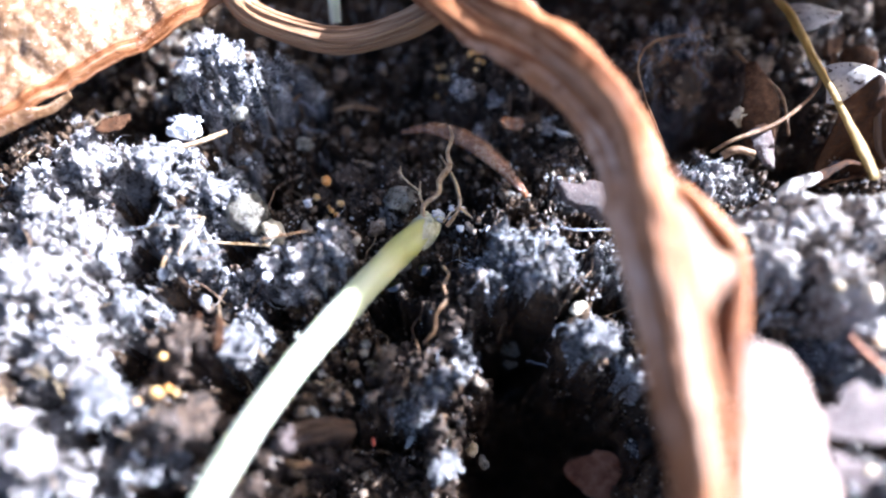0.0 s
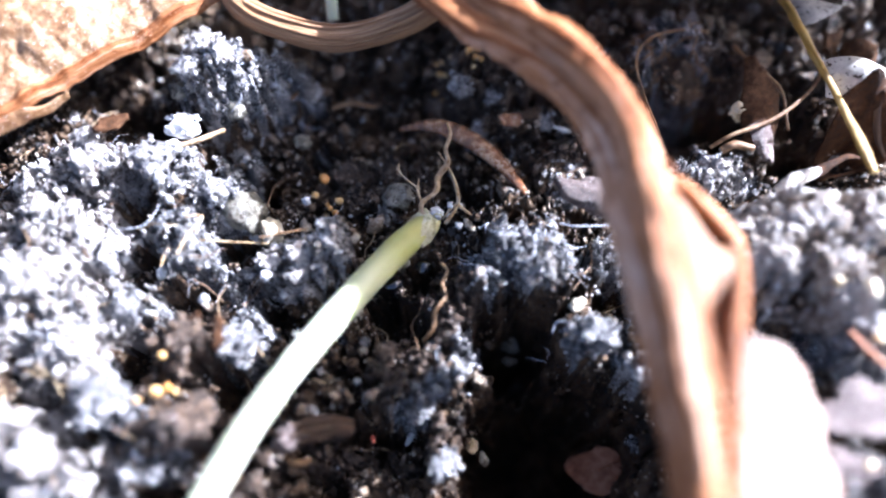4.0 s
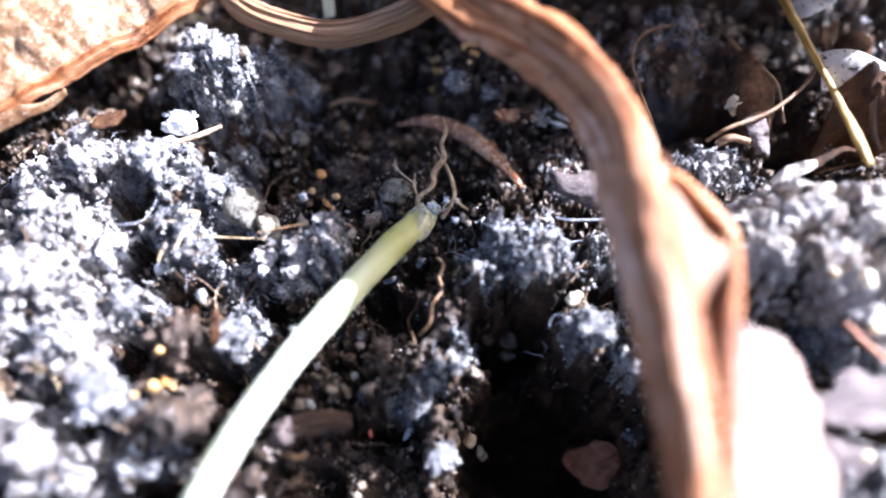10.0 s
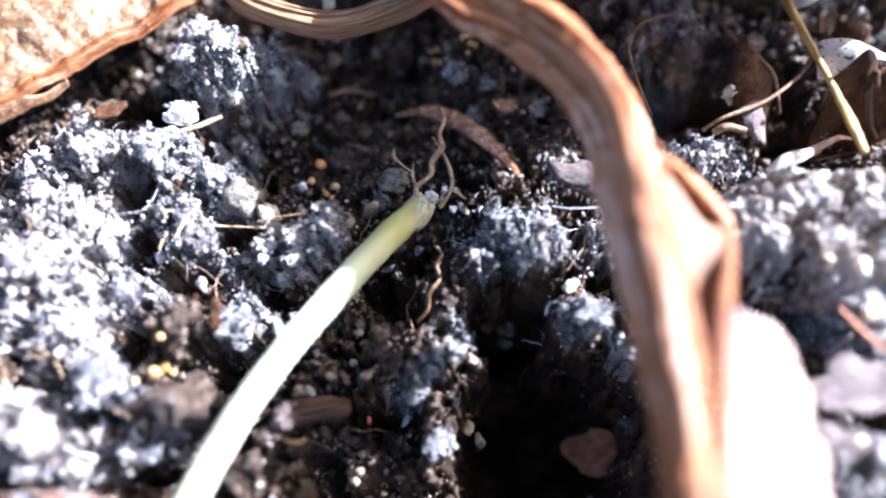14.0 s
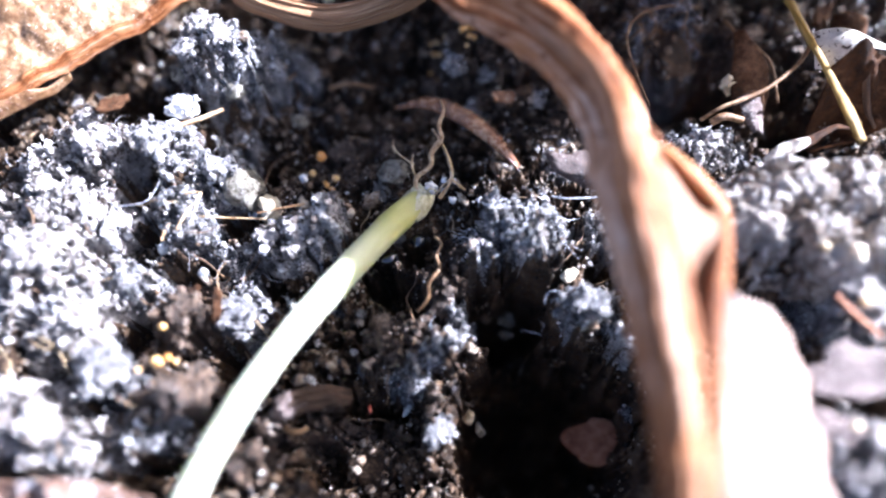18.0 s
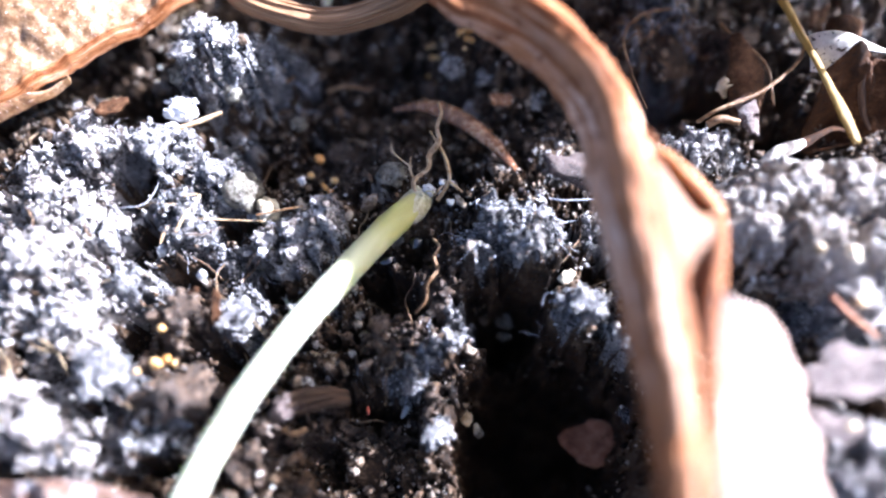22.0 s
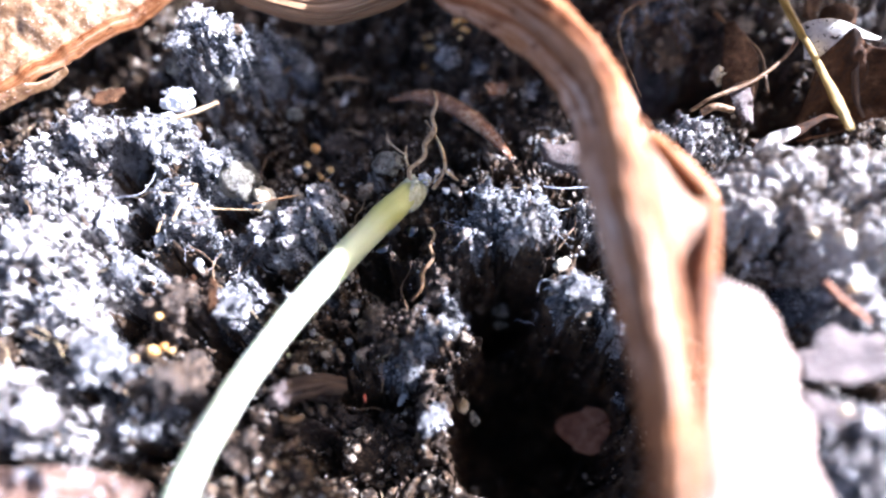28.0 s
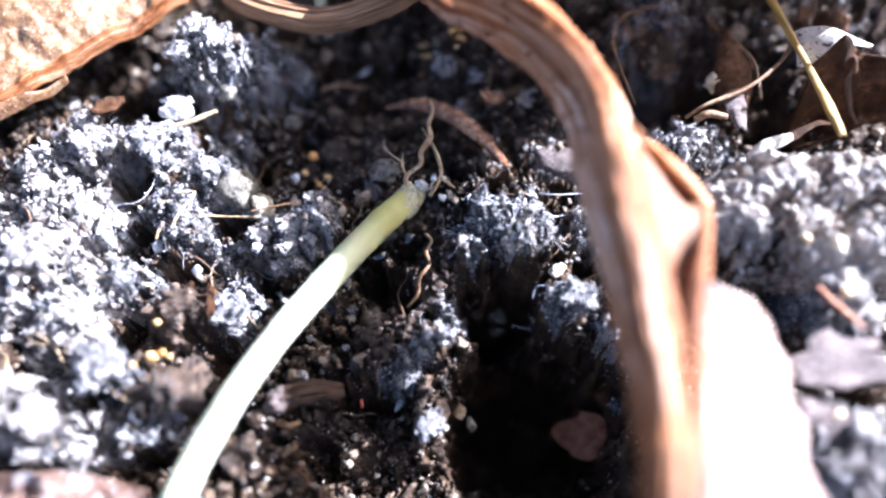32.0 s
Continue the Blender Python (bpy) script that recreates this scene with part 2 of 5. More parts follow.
SLAB = material("pale chalky crust", [(0.18, (0.05, 0.032, 0.024)), (0.32, (0.22, 0.17, 0.125)), (0.5, (0.44, 0.38, 0.31)), (0.82, (0.7, 0.66, 0.6))], rough=(0.3, 0.8), grain=2.6, blotch=0.6, coat=0.2, bump=1.0,
                bump_size=3.0, contrast=2.6, deep=0.3, flecks=(((0.13, 0.085, 0.055), 1.4, 0.53, 0.64), ((0.75, 0.72, 0.68), 4.0, 0.6, 0.68)))
BARK = material("brown bark flake", [(0.15, (0.02, 0.008, 0.003)), (0.5, (0.085, 0.038, 0.016)), (0.9, (0.22, 0.12, 0.062))], rough=(0.5, 0.85), spec=0.15, grain=3.0, bump=1.0, deep=0.25, object_random=0.2)
STUB = material("orange-brown fibrous bark", [(0.15, (0.018, 0.008, 0.003)), (0.5, (0.07, 0.034, 0.014)), (0.9, (0.2, 0.12, 0.06))], rough=(0.4, 0.75), grain=1.6, blotch=0.6, bump=1.0, bump_size=3.0, uv=(0.5, 3.0), deep=0.2)
LITTER = material("pinkish brown rotting leaf", [(0.2, (0.07, 0.034, 0.02)), (0.5, (0.15, 0.085, 0.055)), (0.85, (0.27, 0.18, 0.13))], rough=(0.35, 0.7), grain=3.0, blotch=0.5, bump=0.8, bump_size=3.0, deep=0.2, flecks=(((0.3, 0.29, 0.29), 1.2, 0.55, 0.64),))
PINK = material("pinkish bark", [(0.1, (0.035, 0.022, 0.018)), (0.5, (0.16, 0.115, 0.098)), (0.9, (0.38, 0.31, 0.28))], rough=(0.3, 0.75), grain=5.0, bump=1.0, bump_size=6.0, deep=0.25, flecks=(((0.6, 0.57, 0.55), 7.0, 0.62, 0.68),))
STONE = material("grey pebble", [(0.1, (0.05, 0.042, 0.03)), (0.45, (0.17, 0.155, 0.115)), (0.85, (0.38, 0.36, 0.3))], rough=(0.2, 0.55), grain=3.0, bump=1.0, bump_size=3.5, deep=0.25, flecks=(((0.05, 0.035, 0.022), 2.2, 0.54, 0.66), ((0.6, 0.58, 0.52), 5.0, 0.63, 0.7)), sss=0.15, sss_colour=(0.8, 0.8, 0.7))
CREAM = material("cream pebble", [(0.3, (0.4, 0.33, 0.2)), (0.5, (0.6, 0.53, 0.38)), (0.75, (0.75, 0.7, 0.58))], rough=(0.3, 0.55), grain=3.0, bump=0.9, bump_size=3.5, deep=0.2, flecks=(((0.22, 0.13, 0.06), 1.8, 0.53, 0.65),))
ORANGE = material("amber granule", [(0.3, (0.5, 0.22, 0.05)), (0.5, (0.7, 0.42, 0.14)), (0.75, (0.8, 0.6, 0.32))], rough=(0.2, 0.4), grain=2.0, bump=0.2, object_random=0.3)
SEED = material("pale seed", [(0.3, (0.5, 0.36, 0.18)), (0.5, (0.68, 0.55, 0.34)), (0.75, (0.8, 0.72, 0.55))], rough=(0.3, 0.5), grain=2.0, bump=0.3)
WHITE = material("white mould", [(0.3, (0.5, 0.5, 0.5)), (0.6, (0.78, 0.78, 0.78))], rough=(0.5, 0.8), grain=3.0, bump=0.4)
BUG = material("translucent white springtail", [(0.3, (0.55, 0.53, 0.48)), (0.6, (0.78, 0.76, 0.72))], rough=(0.25, 0.4), grain=3.0, bump=0.1, sss=0.3, sss_colour=(0.8, 0.8, 0.8))
WET = material("wet white tissue", [(0.2, (0.4, 0.38, 0.33)), (0.6, (0.75, 0.75, 0.74))], rough=(0.08, 0.3), grain=5.0, bump=0.5, coat=0.8, sss=0.2, sss_colour=(0.8, 0.8, 0.7))
HAIR = material("fungal thread", [(0.3, (0.3, 0.31, 0.34)), (0.6, (0.62, 0.65, 0.7))], rough=(0.3, 0.5), bump=0, island=0.4)
FIBRE = material("root fibre", [(0.2, (0.08, 0.045, 0.025)), (0.5, (0.25, 0.15, 0.08)), (0.8, (0.5, 0.38, 0.22))], rough=(0.4, 0.7), bump=0, island=0.7)
DROP = material("wet black droplet", [(0.3, (0.006, 0.006, 0.007)), (0.7, (0.014, 0.014, 0.016))], rough=(0.03, 0.06), bump=0, spec=0.8, coat=1.0)
RED = material("red grain", [(0.3, (0.3, 0.04, 0.02)), (0.7, (0.55, 0.14, 0.08))], rough=(0.3, 0.5), bump=0.2)


# ---- number helpers ----
rng = np.random.default_rng(7)


def hash01(ix, iy, iz, seed):
    h = (ix.astype(np.int64) * 374761393 + iy.astype(np.int64) * 668265263 + iz.astype(np.int64) * 2147483647 + seed * 974634777) & 0xFFFFFFFF
    h = ((h ^ (h >> 13)) * 1274126177) & 0xFFFFFFFF
    h = ((h ^ (h >> 16)) * 2246822519) & 0xFFFFFFFF
    return (h ^ (h >> 15)) / 4294967295.0


def vnoise(p, seed=0):
    """Value noise between -1 and 1 at the rows of p."""
    p = np.asarray(p, float)
    i = np.floor(p).astype(np.int64)
    t = p - i
    t = t * t * (3 - 2 * t)
    out = 0
    for a in (0, 1):
        for b in (0, 1):
            for c in (0, 1):
                w = (t[..., 0] if a else 1 - t[..., 0]) * (t[..., 1] if b else 1 - t[..., 1]) * (t[..., 2] if c else 1 - t[..., 2])
                out = out + w * hash01(i[..., 0] + a, i[..., 1] + b, i[..., 2] + c, seed)
    return out * 2 - 1


def fbm(p, seed=0, octaves=4, gain=0.5):
    out, amp = 0, 1.0
    for k in range(octaves):
        out = out + amp * vnoise(np.asarray(p) * 2.03 ** k, seed + k)
        amp *= gain
    return out


def domes(x, y, cell, seed, low=0.35, high=0.75):
    """The height of a layer of round crumbs, one in each jittered cell."""
    gx, gy = np.floor(x / cell), np.floor(y / cell)
    best = np.zeros_like(x)
    for a in (-1, 0, 1):
        for b in (-1, 0, 1):
            cx, cy = gx + a, gy + b
            z = np.zeros_like(cx)
            px, py = (cx + hash01(cx, cy, z, seed)) * cell, (cy + hash01(cx, cy, z, seed + 1)) * cell
            r = (low + (high - low) * hash01(cx, cy, z, seed + 2)) * cell
            best = np.maximum(best, np.sqrt(np.maximum(r * r - (x - px) ** 2 - (y - py) ** 2, 0)))
    return best


def cracks(x, y, cell, seed, width):
    """1 in the crevices between jittered clods of about one cell, 0 on them."""
    gx, gy = np.floor(x / cell), np.floor(y / cell)
    near = np.full(x.shape, 9.0)
    second = np.full(x.shape, 9.0)
    for a in (-1, 0, 1):
        for b in (-1, 0, 1):
            cx, cy = gx + a, gy + b
            z = np.zeros_like(cx)
            d = np.hypot(x / cell - cx - hash01(cx, cy, z, seed), y / cell - cy - hash01(cx, cy, z, seed + 1))
            second = np.minimum(second, np.maximum(near, d))
            near = np.minimum(near, d)
    return np.exp(-((second - near) * cell / width) ** 2)


def mesh(name, verts, faces, mat, smooth=True, uv=None):
    """A mesh from vertices in millimetres and faces of one length."""
    faces = [np.asarray(f, np.int32) for f in (faces if isinstance(faces, list) else [faces]) if len(f)]
    me = bpy.data.meshes.new(name)
    me.vertices.add(len(verts))
    me.vertices.foreach_set("co", (np.asarray(verts, float) * MM).ravel())
    loops = np.concatenate([f.ravel() for f in faces])
    totals = np.concatenate([np.full(len(f), f.shape[1]) for f in faces])
    me.loops.add(len(loops))
    me.loops.foreach_set("vertex_index", loops)
    me.polygons.add(len(totals))
    me.polygons.foreach_set("loop_start", np.concatenate([[0], np.cumsum(totals)[:-1]]).astype(np.int32))
    me.update(calc_edges=True)
    if uv is not None:
        layer = me.uv_layers.new(name="UVMap")
        layer.data.foreach_set("uv", np.asarray(uv, float)[loops].ravel())
    if smooth:
        me.shade_smooth()
    me.materials.append(mat)
    return me


def part(name, shape, mat, parent=None, label="", at=None, smooth=True):
    """Links (verts, faces, uv) as one mesh object, its origin at its base, under a thing or a part."""
    v, f, uv = (*shape, None)[:3]
    v = np.asarray(v, float)
    base = np.array([(v[:, 0].min() + v[:, 0].max()) / 2, (v[:, 1].min() + v[:, 1].max()) / 2, v[:, 2].min()]) if at is None else np.asarray(at, float)
    ob = new(name, mesh(name, v - base, f, mat, smooth, uv))
    if parent:
        ob.parent = parent
        ob.location = Vector(base * MM) - full_place(parent)
    else:
        ob.location = base * MM
    if label:
        ob["label"] = label
    return ob


def full_place(ob):
    return ob.location + (full_place(ob.parent) if ob.parent else Vector((0, 0, 0)))


def empty(name, at):
    ob = new(name)
    ob.empty_display_size = 0.001
    ob.location = Vector(at) * MM
    return ob


def spline(points, n):
    """n places along a smooth curve through the points."""
    p = np.asarray(points, float)
    p = np.vstack([2 * p[0] - p[1], p, 2 * p[-1] - p[-2]])
    s = np.linspace(0, len(p) - 3 - 1e-9, n)
    i = s.astype(int)
    t = (s - i)[:, None]
    a, b, c, d = p[i], p[i + 1], p[i + 2], p[i + 3]
    return 0.5 * (2 * b + (c - a) * t + (2 * a - 5 * b + 4 * c - d) * t ** 2 + (3 * b - a - 3 * c + d) * t ** 3)


def tube(points, radii, n=40, seg=12, flat=1.0, ribs=0, rib=0.0, rough=0.0, twist=0.0, seed=0, spin=0.0, apex=None, keel=0.0):
    """A bent stalk through the points; radii along it; flat: depth over width; ribs: grooves along it."""
    c = spline(points, n)
    r = np.interp(np.linspace(0, 1, n), np.linspace(0, 1, len(radii)), radii)
    tan = np.gradient(c, axis=0)
    tan /= np.linalg.norm(tan, axis=1)[:, None]
    side = np.empty_like(c)
    s = np.cross(tan[0], (0, 0, 1.0))
    if np.linalg.norm(s) < 1e-3:
        s = np.array((1.0, 0, 0))
    level = np.abs(tan[:, 2]).max() < 0.9
    for k in range(n):
        if level:
            s = np.cross(tan[k], (0, 0, 1.0))
        s = s - tan[k] * (s @ tan[k])
        s /= np.linalg.norm(s)
        side[k] = s
    upv = np.cross(side, tan)
    ang = np.linspace(0, 2 * np.pi, seg, endpoint=False)
    a = ang[None, :] + twist * np.linspace(0, 1, n)[:, None] + spin
    prof = np.ones((n, seg))
    if apex is not None:
        crest = np.radians(np.interp(np.linspace(0, 1, n), np.linspace(0, 1, len(apex)), apex))
        prof += keel * np.cos(3 * (ang[None, :] - crest[:, None]))
    if ribs:
        prof += rib * np.cos(ribs * ang[None, :] + 0.6 * np.sin(np.linspace(0, 9, n))[:, None])
    length = np.concatenate([[0], np.cumsum(np.linalg.norm(np.diff(c, axis=0), axis=1))])
    if rough:
        q = np.stack(np.broadcast_arrays(length[:, None] * 0.8, 2.0 * np.cos(ang)[None, :], 2.0 * np.sin(ang)[None, :]), -1)
        prof += rough * fbm(q + seed * 13.1, seed, 3)
    rr = r[:, None] * prof
    ca, sa = rr * np.cos(a), rr * np.sin(a) * flat
    v = c[:, None, :] + ca[..., None] * side[:, None, :] + sa[..., None] * upv[:, None, :]
    uv = np.stack(np.broadcast_arrays(length[:, None], np.abs(ang - np.pi)[None, :] * r.max()), -1).reshape(-1, 2)
    v = np.vstack([v.reshape(-1, 3), c[:1], c[-1:]])
    uv = np.vstack([uv, [[0, 0]], [[length[-1], 0]]])
    k = np.arange(n - 1)[:, None] * seg
    j = np.arange(seg)[None, :]
    j2 = (j + 1) % seg
    quads = np.stack([k + j, k + j2, k + seg + j2, k + seg + j], -1).reshape(-1, 4)
    j, j2 = j[0], j2[0]
    caps = np.vstack([np.stack([np.full(seg, n * seg), j2, j], -1), np.stack([np.full(seg, n * seg + 1), (n - 1) * seg + j, (n - 1) * seg + j2], -1)])
    return v, [quads, caps], uv


def sheet(place, nu=40, nv=24, thick=0.12):
    """A thin plate: place(u, v) gives its middle, u and v from 0 to 1."""
    u, v = np.meshgrid(np.linspace(0, 1, nu), np.linspace(0, 1, nv), indexing="ij")
    p = np.stack(place(u, v), -1)
    nrm = np.cross(np.gradient(p, axis=0), np.gradient(p, axis=1))
    nrm /= np.linalg.norm(nrm, axis=2)[..., None] + 1e-12
    top, bot = (p + nrm * thick / 2).reshape(-1, 3), (p - nrm * thick / 2).reshape(-1, 3)
    n = nu * nv
    i, j = np.meshgrid(np.arange(nu - 1), np.arange(nv - 1), indexing="ij")
    a = (i * nv + j).ravel()
    q = np.stack([a, a + nv, a + nv + 1, a + 1], -1)
    rim = np.concatenate([np.arange(nu) * nv, (nu - 1) * nv + np.arange(1, nv), np.arange(nu - 2, -1, -1) * nv + nv - 1, np.arange(nv - 2, 0, -1)])
    nxt = np.roll(rim, -1)
    edge = np.stack([nxt, rim, rim + n, nxt + n], -1)
    lu = np.linalg.norm(np.diff(p, axis=0), axis=2).sum(0).mean()
    lv = np.linalg.norm(np.diff(p, axis=1), axis=2).sum(1).mean()
    uv = np.stack([u * lu, v * lv], -1).reshape(-1, 2)
    return np.vstack([top, bot]), np.vstack([q, q[:, ::-1] + n, edge]), np.vstack([uv, uv])


def ico(level):
    bm = bmesh.new()
    bmesh.ops.create_icosphere(bm, subdivisions=level, radius=1.0)
    v = np.array([x.co for x in bm.verts])
    f = np.array([[x.index for x in face.verts] for face in bm.faces], np.int32)
    bm.free()
    return v, f


ICO = {k: ico(k) for k in (1, 2, 3, 4, 5)}


def turn(rx, ry, rz):
    return np.array(Euler((radians(rx), radians(ry), radians(rz))).to_matrix())


def lump(at, size, seed=0, level=3, rough=0.25, freq=1.3, planes=0, rot=(0, 0, 0)):
    """A rough round body; planes: flat faces struck off it."""
    v, f = ICO[level]
    g = np.random.default_rng(seed)
    p = v.copy()
    for _ in range(planes):
        d = g.normal(size=3)
        d /= np.linalg.norm(d)
        over = np.maximum(p @ d - g.uniform(0.55, 0.85), 0)
        p = p - over[:, None] * d
    p = p * (1 + rough * fbm(p * freq + g.uniform(-50, 50, 3), seed, 4, 0.55))[:, None]
    return (p * np.asarray(size)) @ turn(*rot).T + np.asarray(at), f


def flake(at, length, width, thick, rot=(0, 0, 0), bend=0.0, seed=0, ragged=0.3, box=2.8):
    """A flat splinter with a ragged outline."""
    def place(u, v):
        r, a = 0.02 + 0.98 * u, v * 2 * np.pi
        ca, sa = np.cos(a), np.sin(a)
        rad = (np.abs(ca) ** box + np.abs(sa) ** box) ** (-1 / box)
        rad = rad * (1 + ragged * fbm(np.stack([1.6 * ca + seed, 1.6 * sa, 0 * a], -1), seed, 3))
        x, y = r * rad * ca, r * rad * sa
        z = bend * (x * x) + 0.1 * fbm(np.stack([x * 1.5, y * 1.5, 0 * x + seed], -1), seed + 3, 3)
        return x * length / 2, y * width / 2, z * length / 4
    v, f, uv = sheet(place, 8, 26, thick)
    return v @ turn(*rot).T + np.asarray(at), f, uv


# ---- soil ----
# broad swells and hollows: x, y, radii along x and y, steepness, height, in millimetres
SWELLS_WEST = [
    (-21.0, -3.0, 7.5, 9.0, 1.3, 2.4), (-12.8, 10.2, 3.4, 2.6, 2.2, 2.1), (-15.0, 4.0, 4.0, 3.0, 1.3, 1.2), (-7.4, -0.4, 3.2, 1.8, 1.3, 0.5), (-1.5, 9.5, 6.5, 4.2, 1.3, -1.5),
    (-2.4, -4.0, 2.0, 1.6, 1.3, -1.6), (-3.2, -11.6, 3.2, 3.4, 1.5, -4.2), (-13.5, -8.0, 4.0, 3.0, 1.3, 0.6), (0.3, 3.2, 1.9, 1.6, 1.3, -1.3), (-19.8, 5.2, 3.5, 1.6, 1.3, 1.0), (-19.4, -10.9, 4.4, 2.2, 1.6, 1.1)]
SWELLS_EAST = [
    (13.8, 9.6, 3.0, 2.4, 1.3, -3.0), (21.0, -1.2, 8.0, 3.6, 3.0, 4.0), (5.2, 0.0, 3.6, 2.6, 1.6, 1.2), (18.5, -12.0, 5.0, 4.0, 1.3, 3.0), (12.0, 13.0, 4.0, 2.5, 1.3, 1.5), (22.0, 7.5, 3.0, 2.5, 1.3, 1.0),
    (14.5, 4.3, 2.6, 1.4, 1.3, 1.3), (4.4, 2.0, 2.4, 1.4, 1.3, 0.8), (20.6, -5.6, 2.6, 1.6, 1.4, 2.6), (16.9, 8.4, 3.2, 1.7, 1.3, -2.2), (11.5, -8.0, 1.8, 5.0, 2.0, 0.6)]
# dark gaps between the clods: x, y, radii
GAPS = [(-16.35, 2.9, 1.2, 1.5), (-17.2, 8.25, 1.6, 1.3), (-13.2, -2.35, 1.5, 0.7), (-15.5, -6.3, 1.2, 1.4), (-14.8, -4.7, 0.6, 0.8), (-15.45, -0.7, 0.55, 1.4), (-11.2, 0.7, 0.9, 0.55), (-14.3, 7.9, 0.9, 0.6), (-17.4, -10.0, 0.9, 0.6),
        (-12.9, 5.4, 0.6, 1.3), (-22.0, 5.0, 1.2, 0.5), (-18.9, -7.9, 0.9, 0.5), (-9.0, -2.6, 0.6, 1.0), (-10.6, -7.5, 0.8, 1.2), (-9.6, 4.4, 0.9, 1.2), (-17.1, -2.2, 0.6, 0.8), (-13.8, -12.6, 1.1, 0.5)]
GAPS_EAST = [(16.6, -5.3, 2.2, 0.9), (20.8, -9.9, 1.0, 0.8), (20.6, 5.8, 2.2, 1.1), (16.2, 9.0, 1.3, 1.8), (-2.6, -3.4, 1.0, 1.5), (-1.2, -0.6, 0.8, 0.9), (7.0, -2.0, 0.6, 0.6), (9.0, -2.2, 0.7, 1.0), (-3.2, -9.2, 1.6, 0.8), (-5.8, -12.2, 1.2, 1.0),
             (2.2, 3.4, 0.8, 0.6), (13.0, 9.0, 1.6, 1.5), (18.2, -9.6, 1.0, 0.5), (6.4, -2.6, 0.5, 0.5)]
# clods: x, y, radii, turn in degrees, height; grey ones, glossy with fine pale grains
SLATE_WEST = [(-12.3, 9.8, 2.5, 2.1, 0, 1.9), (-9.5, 10.9, 1.9, 1.5, 0, 1.4), (-13.5, 0.0, 1.5, 2.0, 0, 1.5), (-11.9, 2.3, 1.7, 1.7, 30, 0.8), (-10.1, -5.0, 1.1, 2.0, -10, 1.3), (-15.9, -8.6, 1.6, 1.5, 20, 1.3),
              (-13.9, -10.9, 1.8, 1.1, 0, 0.8), (-11.6, 5.4, 1.2, 1.2, 0, 0.5), (-14.5, 4.3, 1.6, 1.9, -20, 0.9), (-15.5, -3.4, 1.6, 1.2, 0, 0.7), (-10.8, -2.0, 1.6, 0.9, 0, 0.7)]
SLATE_EAST = [(4.2, -0.9, 2.9, 2.0, 0, 1.3), (-0.2, -7.0, 2.7, 0.75, 42, 1.0), (1.6, -4.9, 1.1, 1.0, 40, 1.1), (-1.9, -8.3, 1.0, 0.75, 42, 0.8), (7.7, -4.5, 1.9, 1.1, 10, 1.4), (9.2, -0.6, 1.2, 1.4, 0, 1.0), (7.0, 4.6, 1.2, 1.2, 0, 0.4),
              (14.2, 4.4, 2.8, 1.2, 0, 0.6), (20.5, -5.4, 2.4, 1.4, 0, 0.4), (13.8, 12.4, 2.2, 2.6, 0, 1.2)]
# pale mineral crust
PALE_WEST = [(-20.3, -1.5, 4.2, 4.2, 0, 1.0), (-18.6, -6.4, 2.0, 2.4, 0, 0.7), (-18.7, -11.0, 4.0, 1.7, -12, 0.8), (-19.3, 4.2, 3.6, 1.9, 10, 0.9), (-7.8, -0.7, 2.8, 1.5, 8, 1.0), (-5.7, 0.2, 0.9, 1.4, 20, 1.5), (-12.7, 9.9, 2.0, 1.9, 20, 2.3), (-16.4, 0.9, 1.2, 0.9, 0, 0.4), (-17.2, -4.0, 1.6, 1.4, 0, 0.3)]
PALE_EAST = [(-1.0, -7.6, 0.9, 0.4, 42, 0.9), (4.8, -1.3, 1.2, 1.2, 20, 1.4), (9.9, -6.3, 0.9, 1.2, 0, 1.2), (18.5, 0.0, 7.0, 2.4, 0, 0.3), (14.6, 4.0, 2.0, 0.9, 0, 0.4), (18.6, -13.0, 3.4, 3.0, 0, 0.5), (1.9, -4.4, 0.6, 0.7, 40, 0.4), (7.9, -5.3, 0.7, 0.4, -20, 0.3)]
# brown fibrous clods
BROWN = [(-8.7, -12.0, 0.9, 1.9, -10, 0.9), (3.0, 11.5, 3.2, 2.6, 0, 1.8), (6.4, 7.4, 2.0, 2.2, 0, 0.6), (0.0, -10.6, 1.0, 2.0, 8, 2.0), (-12.6, -5.0, 1.6, 1.8, 10, 1.5), (-12.0, -9.2, 1.3, 1.2, 0, 0.6), (-1.7, -6.2, 2.0, 1.5, 20, 1.0), (0.5, -2.6, 1.7, 1.7, 0, 1.3), (-4.6, -11.0, 3.0, 1.5, 0, 0.5), (-3.6, 5.0, 3.0, 1.6, 0, 0.3), (17.0, 12.2, 2.0, 1.6, 0, 0.8), (24.0, 11.0, 2.0, 2.0, 0, 0.8)]
SLATE, PALE_CRUST = SLATE_WEST + SLATE_EAST, PALE_WEST + PALE_EAST


def pit(x, y):
    """How far a place lies down the deep hole, 0 to 1."""
    up, low = ((x - 4.1) / 2.0) ** 2 + ((y + 4.5) / 1.9) ** 2, ((x - 5.6) / 5.0) ** 2 + ((y + 10.8) / 4.7) ** 2
    return np.maximum(np.exp(-up ** 2.2), np.exp(-low ** 2.6))


def gap(x, y):
    z = np.zeros_like(x)
    for cx, cy, rx, ry in GAPS + GAPS_EAST:
        z = np.maximum(z, np.exp(-(((x - cx) / rx) ** 2 + ((y - cy) / ry) ** 2) ** 2.2))
    return z


